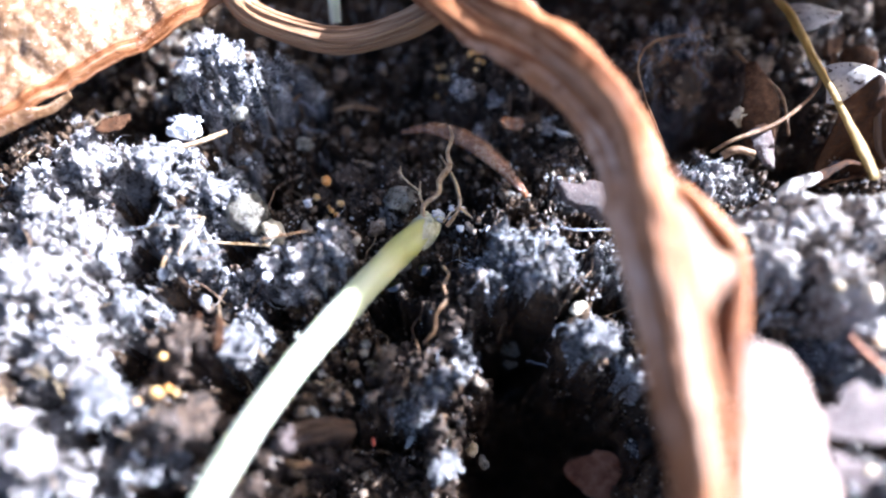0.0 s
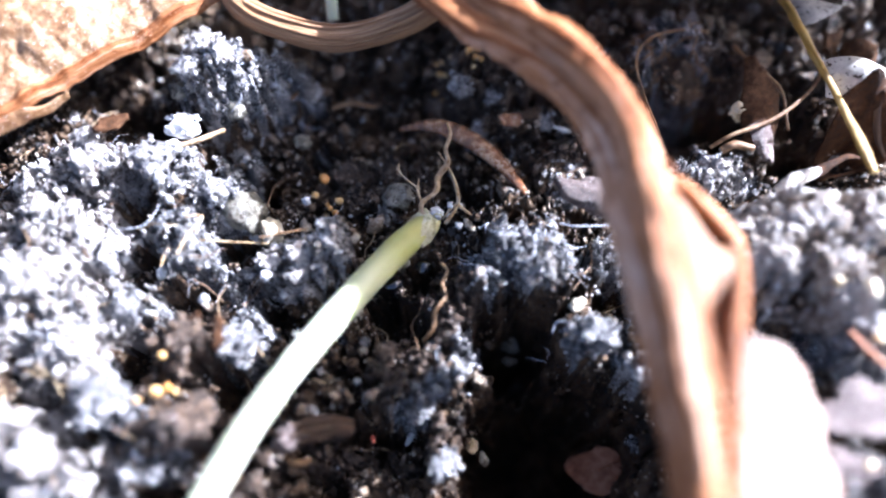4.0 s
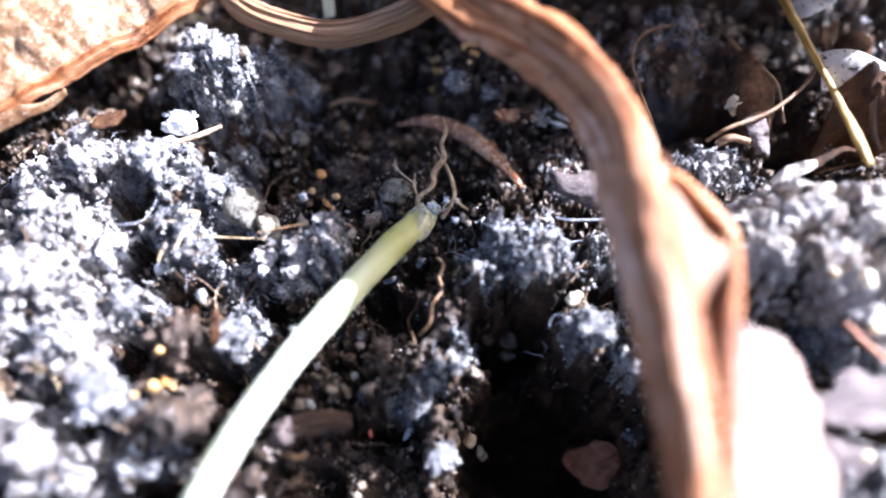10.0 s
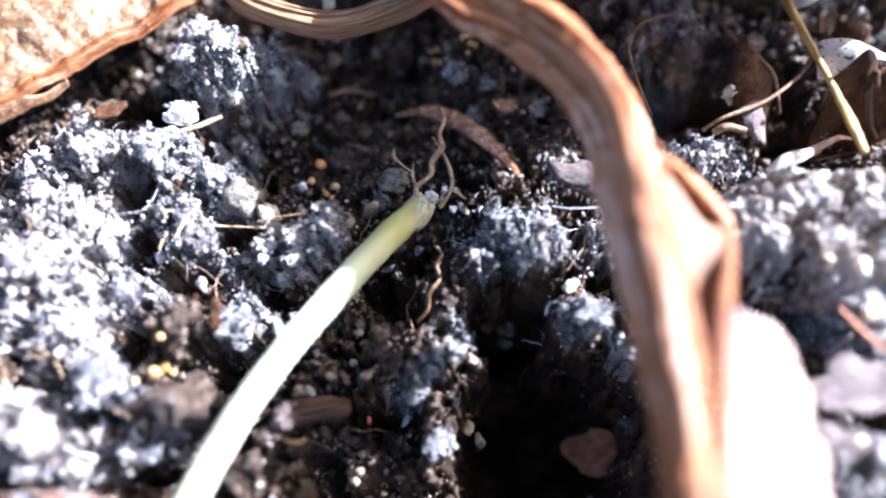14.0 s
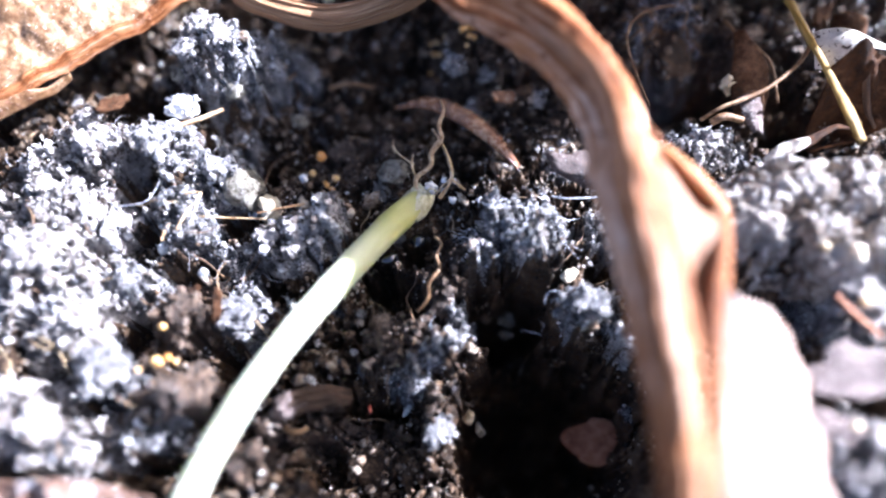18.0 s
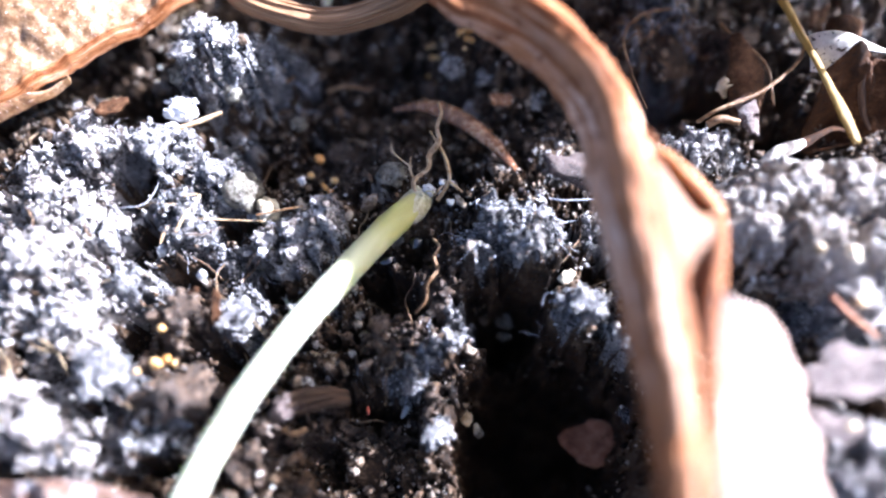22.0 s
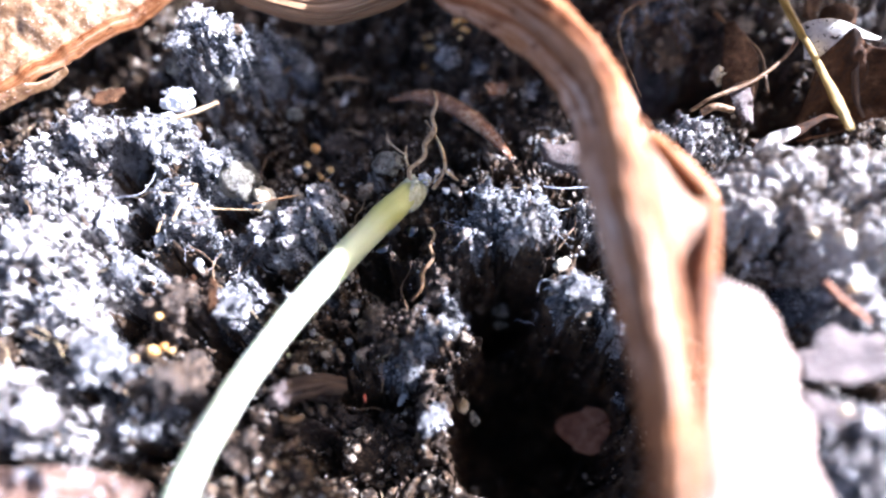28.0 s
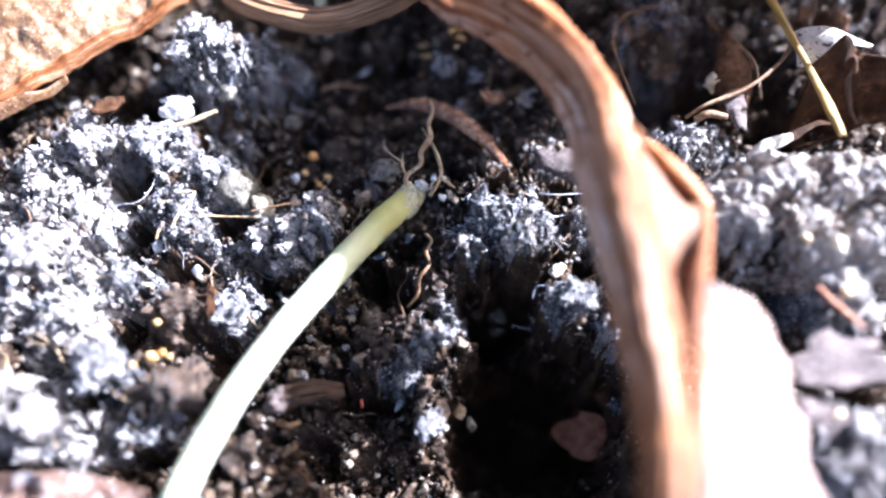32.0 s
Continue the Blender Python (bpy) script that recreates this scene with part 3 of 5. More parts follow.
def mound(row, x, y):
    """1 in the middle of a clod, falling off at its rim."""
    cx, cy, rx, ry, angle, _ = row
    c, s = math.cos(radians(angle)), math.sin(radians(angle))
    u, v = (x - cx) * c + (y - cy) * s, (y - cy) * c - (x - cx) * s
    return np.exp(-((u / rx) ** 2 + (v / ry) ** 2) ** 2.6)


def swell(x, y):
    z = -0.8 - 3.6 * gap(x, y) - 13.0 * pit(x, y)
    for cx, cy, rx, ry, steep, h in SWELLS_WEST + SWELLS_EAST:
        z = z + h * np.exp(-(((x - cx) / rx) ** 2 + ((y - cy) / ry) ** 2) ** steep)
    up = np.zeros_like(z)
    for row in SLATE + PALE_CRUST + BROWN:
        up = np.maximum(up, row[5] * mound(row, x, y))
    return z + 1.25 * up


def crevice(x, y):
    """The depth of the crevices between clods."""
    q = np.stack([x * 0.8, y * 0.8, 0 * x], -1)
    wx, wy = x + 0.7 * fbm(q, 35, 2), y + 0.7 * fbm(q + 9.0, 36, 2)
    open_here = np.clip(0.4 + 1.6 * vnoise(np.stack([x * 0.35, y * 0.35, 0 * x], -1), 37), 0, 1)
    return open_here * 2.2 * cracks(wx, wy, 2.3, 71, 0.28) + 1.3 * cracks(wx, wy, 0.95, 73, 0.13)


def relief(x, y):
    q = np.stack([x, y, 0 * x], -1)
    wx = x + 0.55 * fbm(q * 0.9, 31, 3, 0.6)
    wy = y + 0.55 * fbm(q * 0.9 + 7, 32, 3, 0.6)
    z = swell(wx, wy) + 0.5 * fbm(q * 0.3, 3, 3)
    z = z + 0.35 * domes(wx, wy, 1.9, 11) + 0.75 * domes(wx, wy, 0.8, 21) * (1 + 0.5 * vnoise(q * 1.7 + 3, 33)) + 0.4 * domes(x, y, 0.4, 25)
    z = z - crevice(x, y)
    return z - 0.9 + 0.26 * fbm(q * 2.6, 51, 3, 0.5) - 0.5 * np.clip(np.abs(vnoise(q * 1.9 + 5.0, 55)) * -4 + 0.8, 0, 1)


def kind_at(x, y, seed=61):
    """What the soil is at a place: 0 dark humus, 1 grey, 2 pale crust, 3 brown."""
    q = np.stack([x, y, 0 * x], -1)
    # Gaps and pit are pushed to the dark soil, adding their shade as colour.
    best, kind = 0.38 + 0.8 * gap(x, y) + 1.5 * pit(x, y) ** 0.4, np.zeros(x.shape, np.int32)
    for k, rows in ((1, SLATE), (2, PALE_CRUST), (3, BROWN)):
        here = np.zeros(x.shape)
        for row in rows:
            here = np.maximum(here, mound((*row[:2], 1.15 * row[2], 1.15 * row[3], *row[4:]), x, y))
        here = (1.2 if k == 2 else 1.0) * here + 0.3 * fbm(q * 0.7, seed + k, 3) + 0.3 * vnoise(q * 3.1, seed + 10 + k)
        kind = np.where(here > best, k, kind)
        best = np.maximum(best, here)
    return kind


def axis(low, high, step):
    out = np.arange(low, high, step)
    far = step * np.cumsum(1.35 ** np.arange(1, 34))
    far = far[far < 6000]
    return np.concatenate([low - far[::-1], out, out[-1] + far])


gx, gy = axis(-29, 29, 0.095), axis(-19, 20, 0.095)
X, Y = np.meshgrid(gx, gy, indexing="ij")
Z = relief(X, Y)
a = (np.arange(len(gx) - 1)[:, None] * len(gy) + np.arange(len(gy) - 1)[None, :]).ravel()
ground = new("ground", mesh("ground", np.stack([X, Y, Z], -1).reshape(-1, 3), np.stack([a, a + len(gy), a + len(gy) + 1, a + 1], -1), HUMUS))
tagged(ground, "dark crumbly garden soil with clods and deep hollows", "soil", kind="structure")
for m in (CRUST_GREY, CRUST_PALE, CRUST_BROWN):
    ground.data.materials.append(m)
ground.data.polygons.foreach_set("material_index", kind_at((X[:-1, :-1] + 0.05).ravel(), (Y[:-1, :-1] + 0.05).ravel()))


def height(x, y):
    """The soil's height under a place."""
    i, j = np.clip(np.searchsorted(gx, x) - 1, 0, len(gx) - 2), np.clip(np.searchsorted(gy, y) - 1, 0, len(gy) - 2)
    return np.maximum.reduce([Z[i, j], Z[i + 1, j], Z[i, j + 1], Z[i + 1, j + 1]])


def scatter(name, label, category, mat, at, sizes, level, seed, sink=0.15, rough=0.5, top=None):
    """Crumbs at the places (x, y), joined into one heap."""
    g = np.random.default_rng(seed)
    kinds = [lump((0, 0, 0), (1, 1, 1), seed * 31 + k, level, rough, 2.6, planes=5)[0] for k in range(14)]
    f = ICO[level][1]
    n = len(sizes)
    base = np.stack(kinds)[g.integers(0, 14, n)] * g.uniform(0.4, 1.3, (n, 1, 3))
    ang = g.uniform(0, 2 * np.pi, n)
    tilt = g.uniform(-0.9, 0.9, n)
    c, s, ct, st = np.cos(ang), np.sin(ang), np.cos(tilt), np.sin(tilt)
    rot = np.zeros((n, 3, 3))
    rot[:, 0, 0], rot[:, 0, 1], rot[:, 1, 0], rot[:, 1, 1], rot[:, 2, 2] = c, -s * ct, s, c * ct, ct
    rot[:, 0, 2], rot[:, 1, 2], rot[:, 2, 1] = s * st, -c * st, st
    v = np.einsum("nij,nkj->nki", rot, base * sizes[:, None, None])
    pos = np.stack([at[0], at[1], (top or height)(at[0], at[1]) + sizes * (0.5 - sink)], -1)
    v = (v + pos[:, None, :]).reshape(-1, 3)
    nv = base.shape[1]
    faces = (f[None] + (np.arange(n) * nv)[:, None, None]).reshape(-1, 3)
    ob = new(name, mesh(name, v, faces, mat, False))
    return tagged(ob, label, category, kind="stuff")


def spots(n, seed):
    g = np.random.default_rng(seed)
    return g.uniform(-27, 27, n), g.uniform(-17, 18, n), g


x, y, g = spots(6500, 101)
size = 0.09 + 0.24 * g.random(len(x)) ** 3
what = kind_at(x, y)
# Crumbs in crevices turn dark, so their shade is in the colour as well.
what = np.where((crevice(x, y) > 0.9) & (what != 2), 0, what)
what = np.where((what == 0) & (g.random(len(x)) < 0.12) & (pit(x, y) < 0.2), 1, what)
keep = ((what > 0) | (g.random(len(x)) < 0.7)) & (pit(x, y) < 0.1 + 0.9 * g.random(len(x)))
for k, (name, label, mat) in enumerate((("dark_soil_crumbs", "dark moist humus crumbs in the hollows, also darkening the crevices", CRUMB_DARK), ("grey_crust_crumbs", "glossy slate-grey soil crumbs lying on the clods", CRUMB_GREY),
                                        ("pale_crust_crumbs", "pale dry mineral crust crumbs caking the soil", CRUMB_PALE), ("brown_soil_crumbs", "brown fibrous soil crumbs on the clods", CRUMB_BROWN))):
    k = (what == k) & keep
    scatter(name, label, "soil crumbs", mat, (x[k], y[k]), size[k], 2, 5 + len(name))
x, y, g = spots(1500, 104)
keep = (kind_at(x, y) == 0) & (gap(x, y) < 0.3) & (pit(x, y) < 0.3)
scatter("coarse_dark_crumbs", "coarse dark rounded soil crumbs in the shaded hollow", "soil crumbs", CRUMB_DARK, (x[keep], y[keep]), (0.16 + 0.3 * g.random(len(x)) ** 2)[keep], 2, 15, 0.2)
x, y, g = spots(52000, 102)
size = 0.035 + 0.08 * g.random(len(x)) ** 2
what = kind_at(x, y)
what = np.where((what == 0) & (g.random(len(x)) < 0.06) & (pit(x, y) < 0.2), 1, np.where(pit(x, y) > 0.1 + 0.9 * g.random(len(x)), -1, what))
for k, (name, label, mat) in enumerate((("fine_dark_grit", "fine dark grit in the moist soil", CRUMB_DARK), ("fine_grey_grit", "fine grey grit sprinkled over the clods", CRUMB_GREY),
                                        ("fine_pale_grit", "fine pale grit sprinkled over the dry crust", CRUMB_PALE), ("fine_brown_grit", "fine brown grit on the clods", CRUMB_BROWN))):
    k = what == k
    scatter(name, label, "soil grit", mat, (x[k], y[k]), size[k], 1, 12 + len(name), 0.0)
x, y, g = spots(17000, 103)
what = kind_at(x, y)
# Extra pale grains stand in for wet glints, most on grey clods and crust.
keep = np.where((what == 0) & (x > 10), 0.08, np.array((0.3, 0.7, 0.6, 0.25))[what]) > g.random(len(x)) + pit(x, y)
scatter("quartz_grains", "tiny glassy pale quartz grains, partly standing in for glints on soil", "sand grains", GRAIN, (x[keep], y[keep]), (0.03 + 0.1 * g.random(len(x)) ** 2.5)[keep], 1, 14, 0.0, 0.15)


def threads(name, label, category, mat, n, seed, r, length, where=None, lift=0.12):
    """Fine curved threads strewn over the soil, joined."""
    x, y, g = spots(n * 3, seed)
    k = pit(x, y) < 0.02
    if where is not None:
        k &= np.isin(kind_at(x, y), where)
    x, y = x[k][:n], y[k][:n]
    vs, fs, count = [], [], 0
    for i in range(len(x)):
        a, l = g.uniform(0, 2 * np.pi), length * g.uniform(0.4, 1.3)
        pts = []
        px, py = x[i], y[i]
        for k in range(5):
            pz = float(height(np.array([px]), np.array([py]))[0]) + lift * g.uniform(0.3, 2.5)
            pts.append((px, py, pz if k == 0 else float(np.clip(pz, pts[-1][2] - 0.25, pts[-1][2] + 0.25))))
            a += g.normal() * 0.5
            px, py = px + math.cos(a) * l / 4, py + math.sin(a) * l / 4
        v, f, _ = tube(pts, [r, r, r * 0.5], 12, 4)
        f = np.vstack([np.vstack([f[0][:, [0, 1, 2]], f[0][:, [0, 2, 3]]]), f[1]])
        vs.append(v)
        fs.append(f + count)
        count += len(v)
    return tagged(new(name, mesh(name, np.vstack(vs), np.vstack(fs), mat)), label, category, kind="stuff")


threads("fungal_threads", "fine white fungal threads over the dry crust", "fungal threads", HAIR, 750, 201, 0.014, 1.3, (1, 2))
threads("root_fibres", "thin brown root fibres strewn in the soil", "root fibres", FIBRE, 260, 202, 0.032, 2.4)

# ---- clods ----
def crumb_clod(seed, crumbs):
    """A clod: a rough core grown over with crumbs of many sizes."""
    g = np.random.default_rng(seed)
    v, f = lump((0, 0, 0), (0.82, 0.82, 0.66), seed, 3, 0.35, 1.2)
    vs, fs, count = [v], [f], len(v)
    cv, cf = ICO[1]
    for i in range(crumbs):
        d = g.normal(size=3)
        d /= np.linalg.norm(d)
        d[2] = abs(d[2]) * 0.9 - 0.2
        near = v[np.argmax(v @ d)]
        r = 0.05 + 0.13 * g.random() ** 2.5
        p = (cv * g.uniform(0.6, 1.3, 3) * r * (1 + 0.25 * g.normal(size=(12, 1)))) @ turn(*g.uniform(0, 360, 3)).T
        vs.append(p + near * 1.02)
        fs.append(cf + count)
        count += 12
    return np.vstack(vs), np.vstack(fs), len(f)


CLOD_MESH = {}
for key, mat, core in (("dark", CRUMB_DARK, HUMUS), ("grey", CRUMB_GREY, CRUST_GREY), ("pale", CRUMB_PALE, CRUST_PALE), ("brown", CRUMB_BROWN, CRUST_BROWN)):
    CLOD_MESH[key] = []
    for k in range(8):
        v, f, n = crumb_clod(900 + 40 * k + len(key), 420 if k > 4 else 130)
        me = mesh("soil_clod", v, f, mat, False)
        me.materials.append(core)
        me.polygons.foreach_set("material_index", (np.arange(len(f)) < n).astype(np.int32))
        CLOD_MESH[key].append(me)


def clod(key, kind, x, y, r, z=None, squash=1.0):
    ob = new("soil_clod", CLOD_MESH[key][kind % 5 + (3 if r > 1.25 else 0)])
    top = float(height(np.array([x]), np.array([y]))[0]) if z is None else z
    ob.location = Vector((x, y, top + 0.1 * r)) * MM
    ob.rotation_euler = (0.3 * math.sin(kind * 3.1), 0.3 * math.cos(kind * 1.7), kind * 2.4)
    ob.scale = (r, r * squash, r * 0.7)
    tagged(ob, {"dark": "dark brown moist soil clod with rough crumbly faces", "grey": "grey crumbly soil clod dried at its surface",
                "pale": "pale ash-grey soil clod crusted with minerals", "brown": "brown fibrous soil clod with crumbly faces"}[key], "soil clod", "soil clods")


g = np.random.default_rng(77)
k = 0
for x, y, r in zip(g.uniform(-25, 25, 230), g.uniform(-15, 16, 230), 0.35 + 0.55 * g.random(230) ** 2):
    if float((gap(np.array([x]), np.array([y])) + pit(np.array([x]), np.array([y])))[0]) > 0.3:
        continue
    clod(("dark", "grey", "pale", "brown")[int(kind_at(np.array([x]), np.array([y]))[0])], k, x, y, r, squash=g.uniform(0.75, 1.2))
    k += 1
# the large clods that stand out
for key, x, y, r in (("grey", -13.6, 9.0, 0.9), ("pale", -13.2, 10.6, 0.8), ("grey", -11.4, 10.2, 0.9), ("grey", -9.9, 10.6, 0.8), ("grey", -15.3, 4.6, 1.2), ("pale", -18.6, 4.4, 1.2), ("grey", -12.0, 3.0, 1.0),
                     ("grey", -15.8, -8.4, 1.3), ("brown", -12.8, -5.2, 1.2), ("grey", -10.2, -5.0, 1.1), ("dark", -14.0, -9.9, 1.2), ("brown", -2.0, -6.0, 1.4), ("grey", 0.2, -10.7, 0.9), ("dark", -3.2, -12.3, 1.6),
                     ("grey", 8.0, -4.6, 1.0), ("dark", 14.0, 11.6, 1.7), ("dark", 6.6, 5.2, 1.3), ("dark", 4.9, 8.7, 1.1), ("pale", -20.2, -2.9, 1.6)):
    clod(key, k, x, y, r)
    k += 1
for key, x, y, r in (("grey", -18.1, -14.4, 1.5), ("pale", -5.9, 0.3, 0.8), ("pale", -7.4, -0.4, 0.8), ("pale", -9.0, -0.8, 0.7), ("pale", -18.5, -10.8, 1.2), ("grey", 1.6, -4.8, 0.8), ("pale", 9.9, -6.4, 0.7), ("grey", 10.4, -9.3, 0.6), ("grey", 9.3, -5.4, 0.6),
                     ("pale", 20.4, -5.2, 1.1), ("pale", 21.6, -6.4, 1.0), ("grey", 1.0, 10.6, 0.8), ("grey", 3.0, 10.2, 0.7), ("grey", 2.2, 8.6, 0.7), ("grey", 6.0, 8.6, 0.6), ("brown", 0.6, -2.6, 1.2)):
    clod(key, k, x, y, r)
    k += 1


def crust_slab(label, cx, cy, rx, ry, top, low, seed, mat, holes, knobs=0.1):
    """A thick crust with a pitted upper face and a ragged rim, caked with grains."""
    def rim(a):
        return 1 + 0.16 * fbm(np.stack([2.2 * np.cos(a) + seed, 2.2 * np.sin(a), 0 * a], -1), seed, 4)

    def face(x, y):
        r = np.hypot((x - cx) / rx, (y - cy) / ry) / rim(np.arctan2((y - cy) / ry, (x - cx) / rx))
        q = np.stack([x, y, 0 * x], -1)
        pits = np.clip(fbm(q * 0.75, seed + 4, 3) - 0.25, 0, 1)
        return top - (top - low) * r ** 7 + 0.3 * fbm(q * 0.5, seed + 1, 2) + knobs * domes(x, y, 1.3, seed + 5) + 0.6 * knobs * domes(x, y, 0.6, seed) + 0.3 * domes(x, y, 0.4, seed + 9) + 0.3 * fbm(q * 2.4, seed + 2, 4, 0.6) - holes * pits

    def place(u, v):
        r, a = 0.01 + 0.99 * u, v * 2 * np.pi
        x, y = cx + rx * r * rim(a) * np.cos(a), cy + ry * r * rim(a) * np.sin(a)
        return x, y, face(x, y)
    tagged(part("crust_slab", sheet(place, 70, 220, 0.3), mat), label, "soil crust")
    g = np.random.default_rng(seed)
    n = int(170 * rx * ry)
    r, a = 0.94 * np.sqrt(g.random(n)), g.uniform(-np.pi, np.pi, n)
    scatter("crust_grains", "pale and brown grains caked on the crust slab", "soil grains", CRUMB_PALE, (cx + rx * r * rim(a) * np.cos(a), cy + ry * r * rim(a) * np.sin(a)),
            0.05 + 0.17 * g.random(n) ** 3, 1, seed + 1, 0.3, 0.4, lambda x, y: face(x, y) + 0.12)


crust_slab("thick pale chalky crust slab with dark holes", 20.6, -1.4, 7.6, 3.7, 3.9, 0.5, 81, SLAB, 3.2, 0.08)


# ---- the green stem ----
def green_stem():
    t = empty("cut_green_stem", (-6.5, -5.9, 0.3))
    path = [(-14.0, -24.5, -1.0), (-12.3, -20.0, 2.2), (-11.25, -16.06, 2.4), (-10.79, -14.23, 2.3), (-10.10, -12.19, 2.0), (-8.86, -9.54, 1.7), (-7.18, -6.68, 1.3), (-5.04, -3.55, 0.8), (-3.43, -1.37, 0.3), (-2.02, 0.42, -0.1), (-0.89, 1.79, -0.4)]
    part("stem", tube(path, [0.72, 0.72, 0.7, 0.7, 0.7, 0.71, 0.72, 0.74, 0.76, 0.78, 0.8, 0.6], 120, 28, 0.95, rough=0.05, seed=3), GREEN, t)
    tip = part("withered_tip", tube([(-1.6, 0.85, -0.3), (-1.1, 1.4, -0.36), (-0.75, 1.8, -0.42), (-0.4, 2.2, -0.6)], [0.74, 0.8, 0.74, 0.45], 24, 20, 0.85, ribs=5, rib=0.05, rough=0.16, seed=4), TIP, t,
               "withered translucent tan stem tip")
    for pts, r in (([(-0.95, 1.7, -0.2), (-1.1, 2.6, 0.3), (-0.3, 3.2, 0.7), (-0.25, 3.9, 0.9), (0.3, 4.6, 1.1), (0.2, 5.4, 1.2), (0.45, 6.3, 1.3), (0.3, 7.1, 1.2)], 0.17),
                   ([(-1.1, 2.7, 0.3), (-1.3, 3.2, 0.6), (-1.25, 3.9, 0.7)], 0.1), ([(-1.2, 3.3, 0.6), (-1.8, 3.8, 0.6), (-2.3, 4.4, 0.5), (-2.4, 5.0, 0.4)], 0.06),
                   ([(0.2, 1.7, -0.3), (0.85, 2.5, 0.4), (0.75, 3.4, 0.8), (0.35, 4.4, 1.0), (-0.2, 5.4, 0.9)], 0.12),
                   ([(0.85, 2.5, 0.4), (1.3, 2.2, 0.2), (1.6, 2.1, -0.1)], 0.09), ([(0.85, 2.5, 0.4), (0.45, 2.3, 0.2), (0.0, 1.9, -0.2)], 0.1)):
        root = part("branch" if pts[0][2] > 0 else "rootlet", tube(pts, [r * 1.2, r * 0.7, r * 0.85, r * 0.65, r * 0.4], 48, 8, rough=0.5, seed=8 + len(pts)), ROOTLET, root if pts[0][2] > 0 else t, "thin tan branching rootlet")
    for i in range(9):
        g = np.random.default_rng(40 + i)
        part("shred", lump((-0.75 + 0.35 * g.normal(), 1.95 + 0.2 * g.normal(), 0.0 + 0.12 * g.normal()), g.uniform(0.1, 0.28, 3), 540 + i, 2, 0.4), TIP, t, "ragged withered shred of tissue")
    for i in range(10):
        g = np.random.default_rng(60 + i)
        x, y = 0.1 + 0.5 * g.normal(), 2.3 + 0.3 * g.normal()
        part("wet_shred", lump((x, y, -0.1 + 0.2 * g.normal()), g.uniform(0.07, 0.2, 3), 560 + i, 2, 0.45), WET, t, "glistening white shred of stem tissue")
    part("bud", lump((-7.0, -5.1, 1.7), (0.12, 0.1, 0.08), 5, 2), GREEN, t)
    return tagged(t, "pale green plant stem with a withered root end lying on soil", "plant stem")


green_stem()


# ---- dead leaf with its bent stalk ----
def ribbon(a, b, sag=0.0, wave=0.0, seed=0, thick=0.14, nu=50, nv=20, trough=0.0):
    """A leaf sheet between two edge curves."""
    def place(u, v):
        pa, pb = spline(a, u.shape[0])[:, None, :], spline(b, u.shape[0])[:, None, :]
        p = pa * (1 - v[..., None]) + pb * v[..., None]
        w = wave * fbm(np.stack([p[..., 0] * 0.35, p[..., 1] * 0.35, 0 * u + seed], -1), seed, 4)
        groove = 0.8 * np.exp(-((u - 0.22) / 0.13) ** 2 - ((v - 0.72) / 0.17) ** 2)
        valley = np.clip(2.6 * u - 1.0, 0, 1) ** 2 * np.clip(3.5 - 3.5 * u, 0, 1) * np.sin(np.pi * v)
        return p[..., 0], p[..., 1], p[..., 2] + sag * np.sin(np.pi * v) - trough * (groove + valley) + w
    return sheet(place, nu, nv, thick)


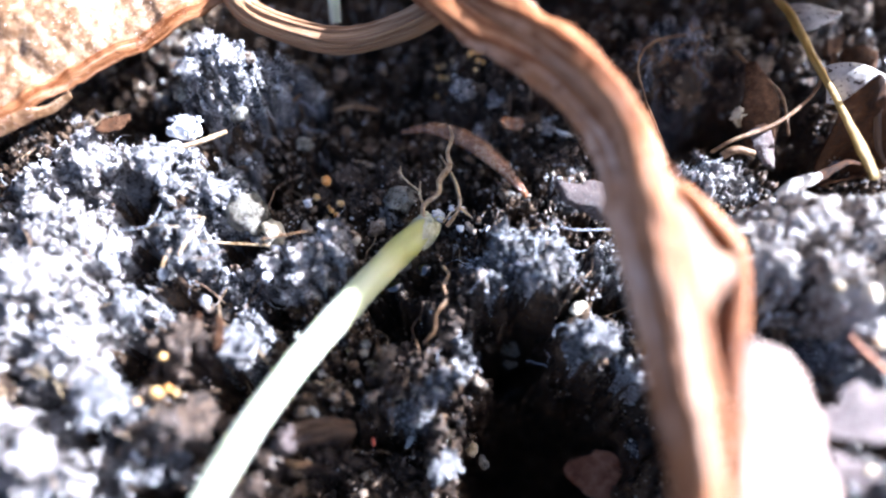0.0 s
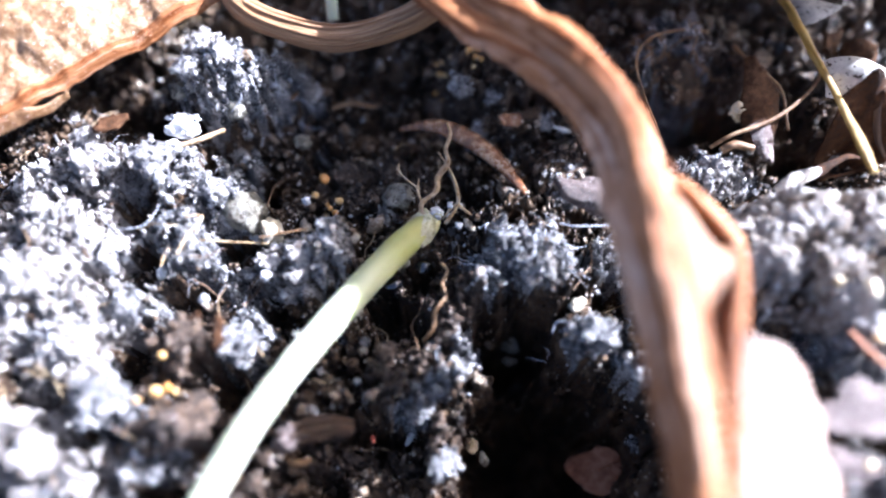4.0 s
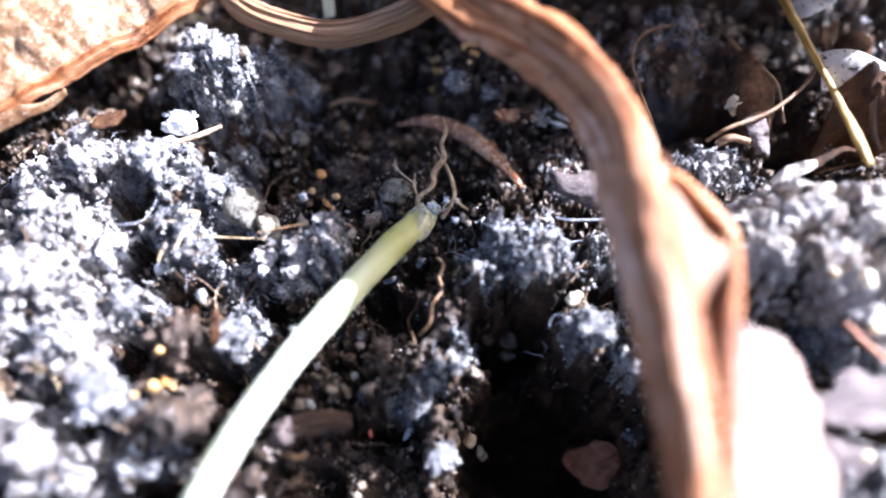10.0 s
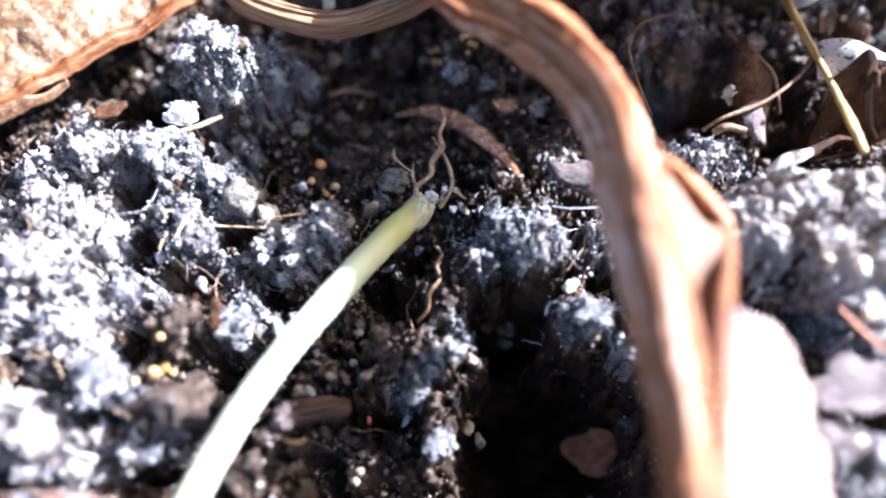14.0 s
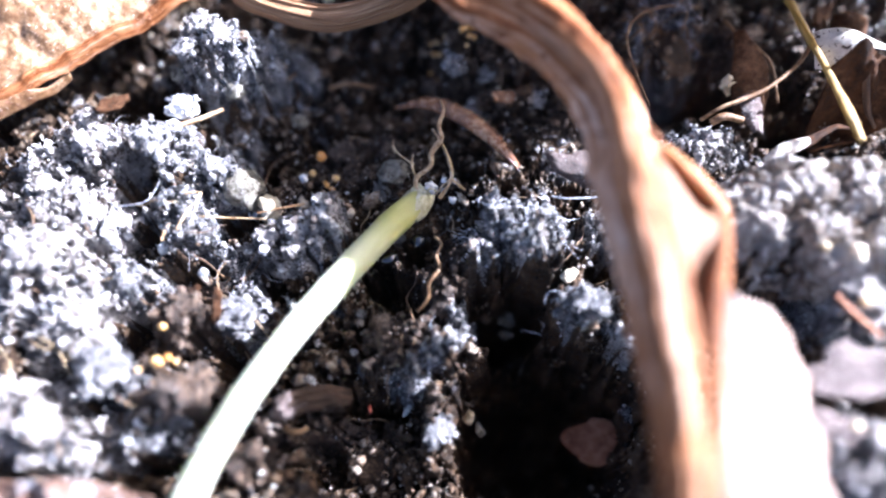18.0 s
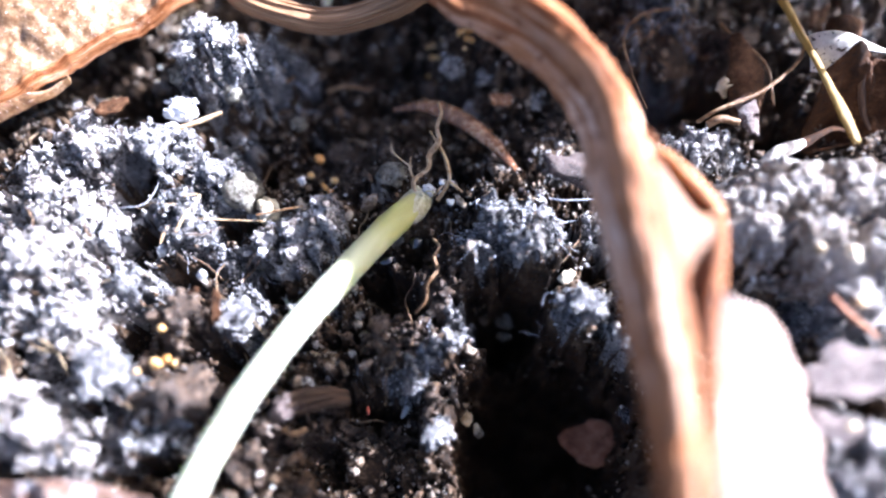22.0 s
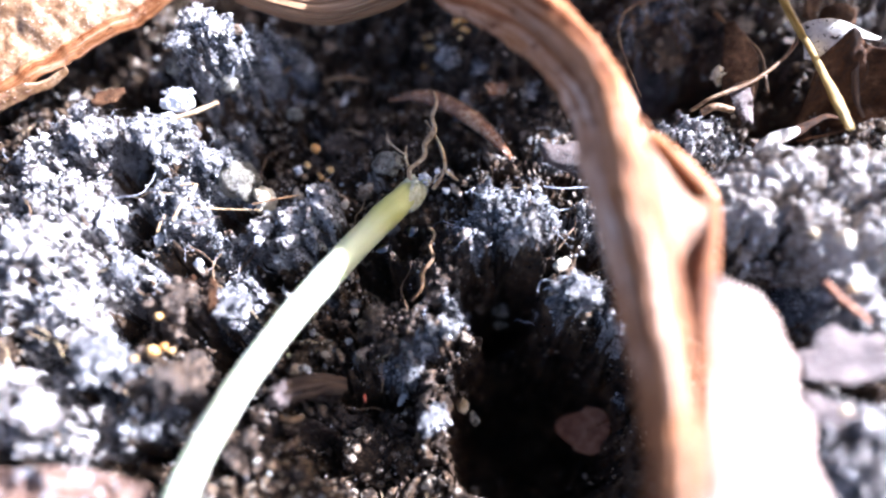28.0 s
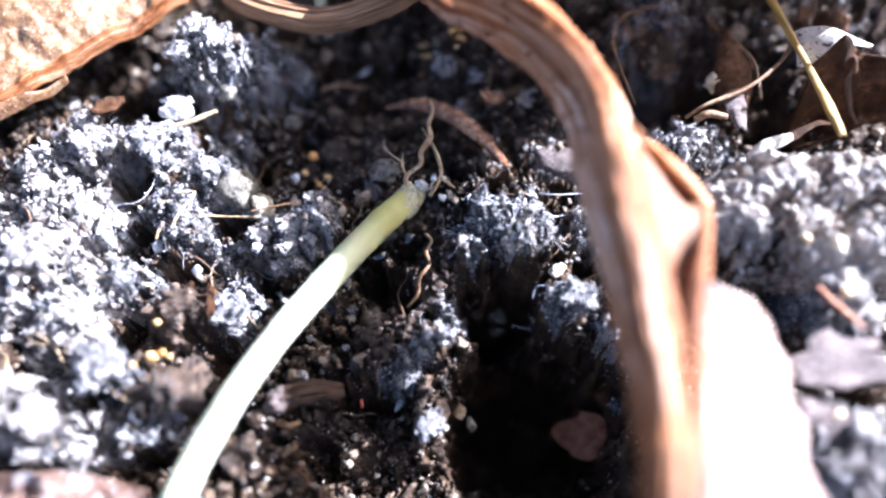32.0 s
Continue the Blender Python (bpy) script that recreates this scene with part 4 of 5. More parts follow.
def dead_leaf():
    t = empty("dead_leaf", (9.51, -3.68, 4.80))
    stalk = [(3.0, 23.0, 0.0), (0.6, 17.5, 4.6), (-0.4, 12.9, 6.4), (1.8, 9.9, 7.0), (3.3, 8.6, 7.3), (5.1, 7.1, 7.5), (6.8, 5.3, 7.5), (8.07, 3.31, 7.34), (8.54, 1.04, 7.60), (8.62, -1.39, 8.09), (8.84, -3.57, 8.20), (9.08, -5.64, 8.20),
             (9.22, -7.81, 8.30), (9.35, -10.64, 8.60), (9.25, -13.18, 9.20), (9.05, -15.16, 9.80), (8.66, -20.86, 6.90), (8.5, -27.0, -0.5)]
    main = part("stalk", tube(stalk, [1.4, 1.4, 1.35, 1.35, 1.35, 1.35, 1.34, 1.37, 1.37, 1.34, 1.24, 1.14, 1.06, 0.93, 0.81, 0.77, 0.88, 1.0], 280, 72, 0.95, ribs=15, rib=0.03, rough=0.1, seed=21,
                       apex=(120, 120, 126, 124, 118, 108, 96, 90, 90, 92, 92, 94, 94, 94, 94, 94, 94, 94), keel=0.28), DRY_STALK, t, "bent shrivelled brown stalk with ribs")
    part("rib", tube([(9.21, -0.51, 8.42), (9.45, -2.45, 8.98), (9.72, -5.10, 9.10), (9.91, -7.64, 9.10), (9.90, -9.89, 9.30), (9.62, -12.06, 9.60), (9.14, -14.31, 10.10), (8.85, -15.53, 10.40), (8.76, -20.86, 7.30), (8.6, -27.0, -0.2)], [0.3, 0.46, 0.46, 0.4, 0.34, 0.3, 0.3, 0.3], 110, 20, 0.8, ribs=5, rib=0.05, rough=0.1, seed=22), DRY_STALK, t)
    part("rib", tube([(12.89, -2.68, 7.06), (12.58, -3.56, 7.60), (12.09, -5.36, 8.20), (11.47, -7.44, 8.70), (11.09, -9.33, 8.95), (10.70, -11.59, 9.40), (10.17, -13.66, 10.00), (9.69, -15.53, 10.40), (9.15, -20.86, 7.10), (8.8, -27.0, -0.2)], [0.16, 0.28, 0.32, 0.28, 0.26, 0.26, 0.26, 0.26], 100, 18, 0.8, rough=0.12, seed=23), DRY_STALK, t)
    part("fold", ribbon([(9.73, -0.15, 7.71), (10.01, -3.58, 8.60), (10.30, -6.12, 8.40), (10.39, -9.23, 8.60)], [(10.33, 0.09, 7.43), (12.77, -2.80, 7.40), (12.19, -5.55, 8.10), (10.95, -9.23, 8.60)], 0.0, 0.1, 31, nu=70, nv=30, trough=1.3), FOLD, t, "pale folded leaf tissue beside the stalk")
    part("lip", tube([(9.60, 0.45, 7.30), (10.53, 0.09, 7.43), (11.53, -1.27, 7.61), (12.31, -2.21, 7.46), (12.89, -2.77, 7.16)], [0.1, 0.26, 0.32, 0.28, 0.16], 40, 14, 0.7, rough=0.15, seed=32), LIP, t, "orange-brown rolled lip of the leaf fold")
    g = np.random.default_rng(33)
    for i in range(14):
        k = g.uniform(2.6, 11.5)
        p = np.array(stalk[int(k)]) + (np.array(stalk[int(k) + 1]) - np.array(stalk[int(k)])) * (k % 1)
        side = 1
        d = np.array((stalk[int(k) + 1][1] - stalk[int(k)][1], stalk[int(k)][0] - stalk[int(k) + 1][0]))
        d = d / np.linalg.norm(d) * 1.3 * side
        part("shred", flake((p[0] - d[0] * g.uniform(0.5, 0.98), p[1] - d[1] * g.uniform(0.5, 0.98), p[2] + g.uniform(0.6, 0.9)), g.uniform(0.5, 1.5), g.uniform(0.15, 0.35), 0.05,
                            (g.uniform(-30, 30), g.uniform(-25, 25), math.degrees(math.atan2(-d[0], d[1])) + g.uniform(-20, 20)), 0.6, 820 + i, 0.5), DRY_STALK, main)
    part("blade", ribbon([(11.52, -7.34, 8.40), (11.19, -9.89, 8.70), (10.66, -12.71, 9.20), (10.08, -15.16, 9.80), (9.44, -20.86, 6.90), (9.2, -26.0, 0.5)], [(12.10, -7.24, 8.00), (13.78, -7.41, 6.84), (14.81, -8.17, 5.98), (15.16, -9.11, 5.56), (15.98, -9.83, 4.88), (15.75, -11.12, 4.96), (16.45, -12.36, 4.32), (16.10, -13.84, 4.34), (17.04, -16.00, 3.72), (17.43, -19.98, 3.14), (18.0, -26.0, 0.5)], 0.7, 0.55, 33, nu=120, nv=60), DRY_BLADE, t, "pale crumpled dry leaf blade")
    part("torn_shred", flake((12.46, -9.04, 8.55), 1.5, 0.35, 0.08, (60, 0, -50), 0.5, 845, 0.4), BARK, t, "small dark torn shred on the blade")
    return tagged(t, "shrivelled brown dead leaf with a bent ribbed stalk arching over soil", "dead leaf")


dead_leaf()


def added_shade_leaf():
    """An unseen leaf, added higher up beyond the hollow to shade it."""
    t = empty("unseen_shade_leaf", (9.0, 20.0, 0.0))
    part("blade", ribbon([(1.0, 17.5, 9.5), (8.0, 15.6, 12.0), (11.5, 13.4, 12.3), (14.0, 12.4, 12.4), (16.0, 11.4, 12.4), (17.6, 9.4, 12.4), (20.2, 10.0, 12.4), (22.6, 13.6, 12.2), (26.5, 15.8, 12.2), (30.0, 15.4, 12.0), (34.0, 15.8, 11.8), (39.0, 18.0, 11.0)],
                         [(0.0, 34.0, 0.0), (8.0, 36.0, 0.5), (15.0, 37.0, 0.5), (22.0, 37.0, 0.5), (30.0, 36.0, 0.5), (42.0, 34.0, 0.0)], 3.0, 0.7, 47, 0.2, 80, 50), DRY_LEAF, t)
    part("midrib", tube([(0.5, 24.0, 8.0), (8.0, 24.5, 9.6), (16.0, 25.0, 9.8), (24.0, 26.0, 9.4), (37.0, 28.0, 6.0)], [0.5, 0.45, 0.4, 0.3], 60, 12, rough=0.1, seed=48), DRY_STALK, t)
    return tagged(t, "broad brown dead leaf, out of view, added to shade the soil", "dead leaf")


added_shade_leaf()


def side_stalk():
    path = [(-15.5, 19.0, 0.5), (-12.5, 15.19, 3.3), (-10.73, 12.96, 3.3), (-7.92, 11.78, 3.1), (-5.28, 11.28, 3.2), (-2.29, 11.43, 4.2), (0.19, 12.35, 4.8), (3.0, 14.5, 2.5), (5.0, 16.5, -0.5)]
    t = empty("dry_stalk", (-5.0, 11.0, 2.0))
    main = part("stalk", tube(path, [0.7, 0.75, 0.78, 0.8, 0.8, 0.8, 0.8], 110, 36, 0.8, ribs=11, rib=0.06, rough=0.07, seed=25), TAN_STALK, t)
    for i, (dy, dz, r) in enumerate(((-0.42, 0.5, 0.14), (0.1, 0.62, 0.11), (0.46, 0.45, 0.13), (-0.72, 0.15, 0.1))):
        part("strand", tube([(p[0], p[1] + dy, p[2] + dz) for p in path[1:-1]], [r * 0.4, r, r, r, r * 0.4], 70, 8, rough=0.25, seed=60 + i), TAN_STALK, main)
    return tagged(t, "thin curved brown dry plant stalk with fine ribs", "dry stalk")


side_stalk()


def curled_leaf():
    t = empty("curled_brown_leaf", (-22.0, 9.0, 2.5))
    edge = [(-27.0, 4.0, 3.8), (-23.1, 6.2, 4.2), (-20.8, 8.1, 4.1), (-19.2, 9.3, 3.8), (-16.2, 11.5, 3.7), (-14.2, 13.2, 4.0), (-12.5, 15.0, 4.0)]
    back = [(-34.0, 10.0, 2.0), (-31.0, 14.0, 4.0), (-28.0, 18.0, 4.5), (-24.0, 20.0, 4.0), (-20.0, 21.0, 3.5), (-16.0, 21.0, 3.0), (-13.0, 21.0, 1.0)]
    part("blade", ribbon(edge, back, 1.0, 0.5, 41, 0.2, 160, 110), DRY_LEAF, t)
    lip = [(p[0] + 0.15, p[1] - 0.3, p[2] - 0.9) for p in edge]
    # Darker stalk brown puts the shading of this side, turned from the sun, into colour.
    part("rolled_edge", ribbon(edge, lip, 0.3, 0.5, 41, 0.2, 160, 14), DRY_STALK, t, "rolled orange-brown leaf edge")
    part("lobe", ribbon([(-26.0, 4.6, 3.4), (-23.2, 5.6, 3.4), (-21.2, 6.6, 3.3), (-19.7, 7.6, 3.2)], [(-26.0, 3.4, 2.9), (-23.2, 4.9, 2.8), (-21.4, 6.1, 2.8), (-19.7, 7.5, 3.1)], 0.3, 0.5, 42, 0.15, 60, 16), DRY_LEAF, t, "pale torn lobe at the leaf's edge")
    part("speck", lump((-18.3, 14.0, 4.75), (0.45, 0.4, 0.2), 845, 3, 0.35, 1.8, 5), STONE, t, "grey grit stuck to the leaf")
    return tagged(t, "curled orange-brown dead leaf with a crinkled glossy surface", "dead leaf")


curled_leaf()


def fallen_leaf():
    ob = part("brown_leaf_scrap", ribbon([(-24.0, -12.9, 2.4), (-19.7, -13.4, 2.4), (-15.8, -13.5, 2.3), (-12.6, -14.2, 1.9)], [(-24.0, -19.0, 1.5), (-20.0, -19.0, 2.0), (-15.0, -18.5, 2.0), (-12.0, -16.5, 1.2)], 0.3, 0.9, 43, nu=70, nv=40), LITTER)
    return tagged(ob, "flat pinkish brown rotting leaf scrap on crusted soil", "leaf scrap")


fallen_leaf()


# ---- small litter ----
def husk():
    def place(u, v):
        c = spline([(-2.4, 7.7, -0.4), (-0.6, 7.7, 0.0), (1.2, 6.9, 0.1), (3.1, 5.4, 0.0), (4.6, 3.5, -0.2)], u.shape[0])[:, None, :]
        w = 0.5 * np.sin(np.pi * np.clip(u * 0.92 + 0.04, 0, 1)) ** 0.7
        a = (v - 0.5) * 2.4
        return c[..., 0] + 0.6 * w * np.sin(a), c[..., 1] + w * np.sin(a), c[..., 2] + w * (np.cos(a) - 0.4) * 0.8
    ob = part("seed_husk", sheet(place, 40, 14, 0.1), HUSK)
    return tagged(ob, "curved pointed brown seed husk with a glossy wet skin", "seed husk")


husk()


def straw():
    ob = part("straw", tube([(18.5, 21.0, -0.5), (19.6, 15.0, 2.0), (20.4, 10.7, 2.6), (21.0, 6.9, 3.1), (21.25, 4.6, 3.5), (21.4, 2.6, 3.8)], [0.26, 0.27, 0.25, 0.21, 0.21, 0.27, 0.2], 90, 14, 0.7, ribs=4, rib=0.08, rough=0.2, seed=51), STRAW)
    return tagged(ob, "bent yellow grass straw leaning over the soil", "straw")


straw()
for name, label, category, mat, pts, r in (
        ("root", "thin tan root arching to the straw", "root", ROOT, [(14.6, 5.7, 0.9), (15.7, 6.1, 1.6), (17.9, 6.9, 1.9), (19.9, 8.4, 2.2), (20.6, 9.6, 2.7), (20.5, 11.0, 2.6)], 0.11),
        ("root", "tan hanging root thread beside a soil clod", "root", ROOT, [(15.6, 13.6, 0.8), (13.6, 13.2, 1.4), (11.8, 12.5, 1.5), (11.0, 11.1, 1.4), (11.2, 9.3, 1.2), (11.9, 6.6, 1.0)], 0.07),
        ("root", "thin reddish root crossing a bark flake", "root", ROOT, [(16.9, 12.6, 0.8), (17.5, 10.8, 1.4), (18.7, 9.0, 1.6), (18.9, 6.6, 1.2)], 0.1),
        ("twig", "short pale straight twig on grey crust", "twig", ROOTLET, [(-14.7, 5.3, 1.5), (-13.2, 5.9, 1.4), (-11.9, 6.6, 1.3)], 0.13),
        ("grass_fibre", "straight pale grass fibre lying flat", "plant fibre", ROOTLET, [(-12.6, 0.2, 0.9), (-11.0, 0.15, 0.75), (-9.0, 0.0, 0.9)], 0.05),
        ("grass_fibre", "pale grass fibre on the white ridge", "plant fibre", ROOT, [(-9.4, 0.2, 1.2), (-8.0, 0.5, 1.2), (-6.9, 0.7, 1.2)], 0.05),
        ("twig", "pale short twig in the shaded hollow", "twig", ROOT, [(-9.3, 9.6, -0.8), (-8.5, 10.4, -0.7)], 0.13),
        ("twig", "thin brown twig deep in the shaded hollow", "twig", ROOT, [(-6.5, 9.6, -1.2), (-5.3, 9.8, -1.0), (-4.0, 9.8, -1.4)], 0.13),
        ("root", "tan root branching down a dark clod", "root", ROOT, [(-0.05, -0.5, -0.6), (0.3, -1.2, -0.1), (0.02, -1.9, 0.1), (0.2, -2.6, 0.1), (-0.35, -3.4, 0.1), (-0.4, -4.2, 0.0), (-0.95, -4.9, -0.2)], 0.1),
        ("twig", "pale curved sprout stub in the crust", "twig", ROOT, [(14.9, 5.1, 1.6), (15.6, 5.3, 1.9), (16.6, 5.2, 1.7)], 0.2),
        ("twig", "orange-brown splinter lying on a bright crust edge", "twig", BROWN_SCRAP, [(18.6, -5.5, 3.6), (19.2, -6.4, 3.7), (20.6, -7.3, 3.0)], 0.14),
        ("fungal_thread", "bright white thread hanging over a gap", "fungal thread", HAIR, [(-16.95, -0.05, 1.9), (-16.3, 0.25, 2.1), (-15.2, 0.5, 2.0), (-14.75, 1.2, 1.9), (-14.7, 2.0, 1.6)], 0.018),
        ("fungal_thread", "bright white thread hanging over a gap", "fungal thread", HAIR, [(-16.8, 0.0, 1.95), (-16.6, -0.7, 1.7), (-16.45, -1.4, 1.5), (-16.5, -2.0, 1.3)], 0.018),
        ("fungal_thread", "glossy pale thread arching beside the pink flake", "fungal thread", HAIR, [(6.2, 1.3, 0.6), (7.0, 0.9, 1.1), (8.6, 0.9, 1.2)], 0.04),
        ("fungal_thread", "white thread stub at the hole's rim", "fungal thread", HAIR, [(7.6, -4.5, -0.9), (8.0, -4.8, -0.7), (8.5, -5.0, -0.7)], 0.06),
        ("plant_fibre", "short pale dry plant fibre lying on a grey clod", "plant fibre", ROOTLET, [(-12.35, 1.20, 1.7), (-12.45, 0.72, 1.8), (-12.55, 0.25, 1.7)], 0.07),
        ("plant_fibre", "long tan dry plant fibre lying on a grey clod", "plant fibre", ROOTLET, [(-12.80, 0.40, 1.7), (-13.07, -0.27, 1.8), (-13.35, -0.95, 1.7)], 0.07),
        ("plant_fibre", "thin tan dry plant fibre lying on a grey clod", "plant fibre", ROOTLET, [(-13.45, 1.10, 1.6), (-12.97, 1.20, 1.7), (-12.50, 1.30, 1.6)], 0.05),
        ("plant_fibre", "tan dry plant fibre lying on a grey clod", "plant fibre", ROOTLET, [(-13.90, -0.50, 1.5), (-14.03, -1.00, 1.6), (-14.15, -1.50, 1.5)], 0.06),
        ("shoot", "pale green young shoot behind the dry stalk", "shoot", GREEN, [(-6.6, 19.5, -1.5), (-6.65, 17.0, 1.0), (-6.6, 15.6, 1.4), (-6.5, 14.6, 0.6)], 0.4),
        ("twig", "pale straw piece at the pit edge", "twig", ROOT, [(-7.6, -10.6, -1.3), (-7.0, -10.8, -1.2), (-6.4, -10.6, -1.3)], 0.15)):
    tagged(part(name, tube(pts, [r, r * 1.1, r, r * 0.8], 36, 8, rough=0.2, seed=len(pts) * 7), mat), label, category)


def on_soil(x, y, lift=0.0):
    return (x, y, float(height(np.array([x]), np.array([y]))[0]) + lift)


def root_tuft():
    t = empty("root_tuft", (13.0, 11.6, -0.5))
    g = np.random.default_rng(15)
    for i in range(18):
        a = g.uniform(0, 2 * np.pi)
        x, y = 13.4 + 1.6 * math.cos(a) * g.random(), 11.8 + 1.3 * math.sin(a) * g.random()
        pts = []
        for k in range(6):
            pts.append((x, y, float(height(np.array([x]), np.array([y]))[0]) + g.uniform(0.1, 0.6)))
            a += g.normal() * 0.9
            x, y = x + 0.5 * math.cos(a), y + 0.5 * math.sin(a)
        part("rootlet", tube(pts, [0.05, 0.06, 0.04], 24, 6, rough=0.3, seed=i), ROOT, t)
    return tagged(t, "tangle of fine tan rootlets on a dark clod", "roots")


root_tuft()


def fungal_net(label, cx, cy, sx, sy, n, seed):
    t = empty("fungal_net", on_soil(cx, cy))
    g = np.random.default_rng(seed)
    for i in range(n):
        a = g.uniform(0, 2 * np.pi)
        x, y = cx + sx * g.normal(), cy + sy * g.normal()
        pts = []
        for k in range(6):
            pz = on_soil(x, y, g.uniform(0.03, 0.3))[2]
            pts.append((x, y, pz if k == 0 else float(np.clip(pz, pts[-1][2] - 0.15, pts[-1][2] + 0.15))))
            a += g.normal() * 0.8
            x, y = x + 0.28 * math.cos(a), y + 0.2 * math.sin(a)
        part("thread", tube(pts, [0.022, 0.028, 0.015], 24, 6, rough=0.3, seed=i), HAIR, t)
    return tagged(t, label, "fungal threads")


fungal_net("net of fine bluish white fungal threads at the pit rim", 7.2, -4.4, 1.6, 0.6, 16, 16)
fungal_net("net of fine white fungal threads over a grey clod", -10.6, 9.9, 1.4, 0.9, 22, 17)
fungal_net("net of fine white fungal threads on a grey ridge", 5.2, 0.4, 1.5, 0.7, 18, 18)


# pebbles, chips and granules: name, label, category, material, place, size, planes
for i, (name, label, category, mat, at, size, planes) in enumerate((
        ("pebble", "rounded grey-green translucent pebble with dark specks", "pebble", STONE, (-10.6, 2.0, 0.0), (1.1, 1.2, 0.9), 3),
        ("pebble", "cream angular pebble beside a grey one", "pebble", CREAM, (-9.0, 1.0, 0.0), (0.85, 0.75, 0.6), 6),
        ("pebble", "dull grey quartz chip in shade", "pebble", STONE, (-2.4, 3.4, -1.0), (1.05, 0.85, 0.5), 6),
        ("pebble", "small round grey pebble in the hollow", "pebble", STONE, (-8.0, 7.0, -0.8), (0.55, 0.5, 0.45), 3),
        ("pebble", "small brown pebble under the leaf", "pebble", STONE, (-14.6, 9.0, 1.6), (0.5, 0.5, 0.5), 3),
        ("pebble", "small grey pebble on the clod", "pebble", STONE, (-11.5, 7.9, 1.0), (0.5, 0.5, 0.5), 3),
        ("pebble", "tiny pale round pebble beside a bark flake", "pebble", SEED, (16.5, 8.1, 0.8), (0.42, 0.42, 0.42), 2),
        ("mineral_chip", "yellow flat mineral chip at the pit floor", "mineral chip", SEED, (1.67, -9.23, -6.0), (0.45, 0.3, 0.25), 7),
        ("mineral_chip", "dull grey mineral chip at the pit floor", "mineral chip", STONE, (2.3, -9.9, -6.0), (0.4, 0.3, 0.25), 7),
        ("mineral_chip", "grey glassy chip in the dark pit", "mineral chip", STONE, (4.0, -3.2, -7.0), (0.65, 0.5, 0.4), 7),
        ("mineral_chip", "grey glassy chip in the dark pit", "mineral chip", STONE, (4.0, -4.2, -7.0), (0.45, 0.4, 0.35), 7),
        ("mineral_chip", "white bright chip at the pit rim", "mineral chip", CREAM, (7.08, -2.9, -0.2), (0.55, 0.4, 0.35), 7),
        ("mineral_chip", "white chip beside the stem tip", "mineral chip", WHITE, (-0.2, 2.4, -0.2), (0.3, 0.36, 0.26), 6),
        ("mineral_chip", "white chip under the rootlet", "mineral chip", WHITE, (0.9, 1.6, -0.3), (0.22, 0.26, 0.2), 6),
        ("mineral_chip", "white chip in shaded soil", "mineral chip", WHITE, (-7.5, 3.2, -0.6), (0.3, 0.25, 0.2), 6),
        ("mineral_chip", "white round chip on the crust", "mineral chip", WHITE, (-9.1, -1.6, 0.4), (0.26, 0.26, 0.22), 3),
        ("mineral_chip", "white round chip on dark fibre", "mineral chip", WHITE, (-11.8, -3.2, 1.3), (0.26, 0.26, 0.22), 3),
        ("seed", "round pale yellow seed on grey crust", "seed", SEED, (19.5, -3.8, 4.6), (0.32, 0.45, 0.32), 0),
        ("seed", "small white seed on grey crust", "seed", SEED, (18.3, -3.3, 4.2), (0.24, 0.24, 0.22), 0),
        ("seed", "small pale seed below the crust edge", "seed", SEED, (19.9, -5.8, 3.6), (0.3, 0.26, 0.26), 0),
        ("seed", "small amber seed below the crust edge", "seed", SEED, (18.8, -11.3, 2.4), (0.3, 0.26, 0.26), 0),
        ("amber_granule", "small amber granule on brown bark", "granule", ORANGE, (-13.4, -7.9, 1.6), (0.3, 0.28, 0.26), 0),
        ("amber_granule", "small amber granule on brown bark", "granule", ORANGE, (-13.3, -6.2, 1.8), (0.2, 0.18, 0.18), 0),
        ("amber_granule", "small amber granule on brown bark", "granule", ORANGE, (-12.9, -7.7, 1.6), (0.2, 0.18, 0.18), 0),
        ("amber_granule", "small amber granule on brown bark", "granule", ORANGE, (-12.5, -7.9, 1.6), (0.14, 0.14, 0.14), 0),
        ("amber_granule", "small amber granule on brown bark", "granule", ORANGE, (-14.1, -8.4, 2.0), (0.16, 0.14, 0.14), 0),
        ("amber_granule", "amber granule in shaded soil", "granule", ORANGE, (-6.6, 4.6, -0.6), (0.3, 0.3, 0.25), 0),
        ("red_grain", "tiny red grain beside white mould", "grain", RED, (-3.5, -9.4, -2.6), (0.1, 0.25, 0.1), 0),
        ("red_grain", "tiny red grain by the dead leaf", "grain", RED, (15.0, -6.0, 2.4), (0.14, 0.28, 0.14), 0),
        ("water_droplet", "dark glossy water bead beside the stem", "droplet", DROP, (-1.0, -0.6, -0.9), (0.45, 0.42, 0.35), 0),
        ("water_droplet", "dark glossy water bead beside the stem", "droplet", DROP, (-2.6, -1.6, -0.9), (0.5, 0.35, 0.3), 0),
        ("bark_lump", "reddish brown bark lump with amber granules", "bark", CRUST_BROWN, (-12.06, -9.2, 1.0), (1.3, 1.25, 1.0), 2),
        ("bark_lump", "pink-grey bark stub beside the stem", "bark", PINK, (-7.5, -9.6, -0.5), (0.6, 0.7, 0.6), 2),
        ("stone_flake", "rough pinkish brown stone flake beside the stalk", "stone flake", PINK, (8.0, 2.75, 0.8), (2.1, 1.1, 0.45), 3),
        ("brown_clump", "round brown clump behind the pale leaf", "clump", BARK, (24.0, 11.8, 0.8), (1.0, 0.9, 0.8), 3))):
    z = max(at[2], on_soil(at[0], at[1])[2] + 0.35 * size[2])
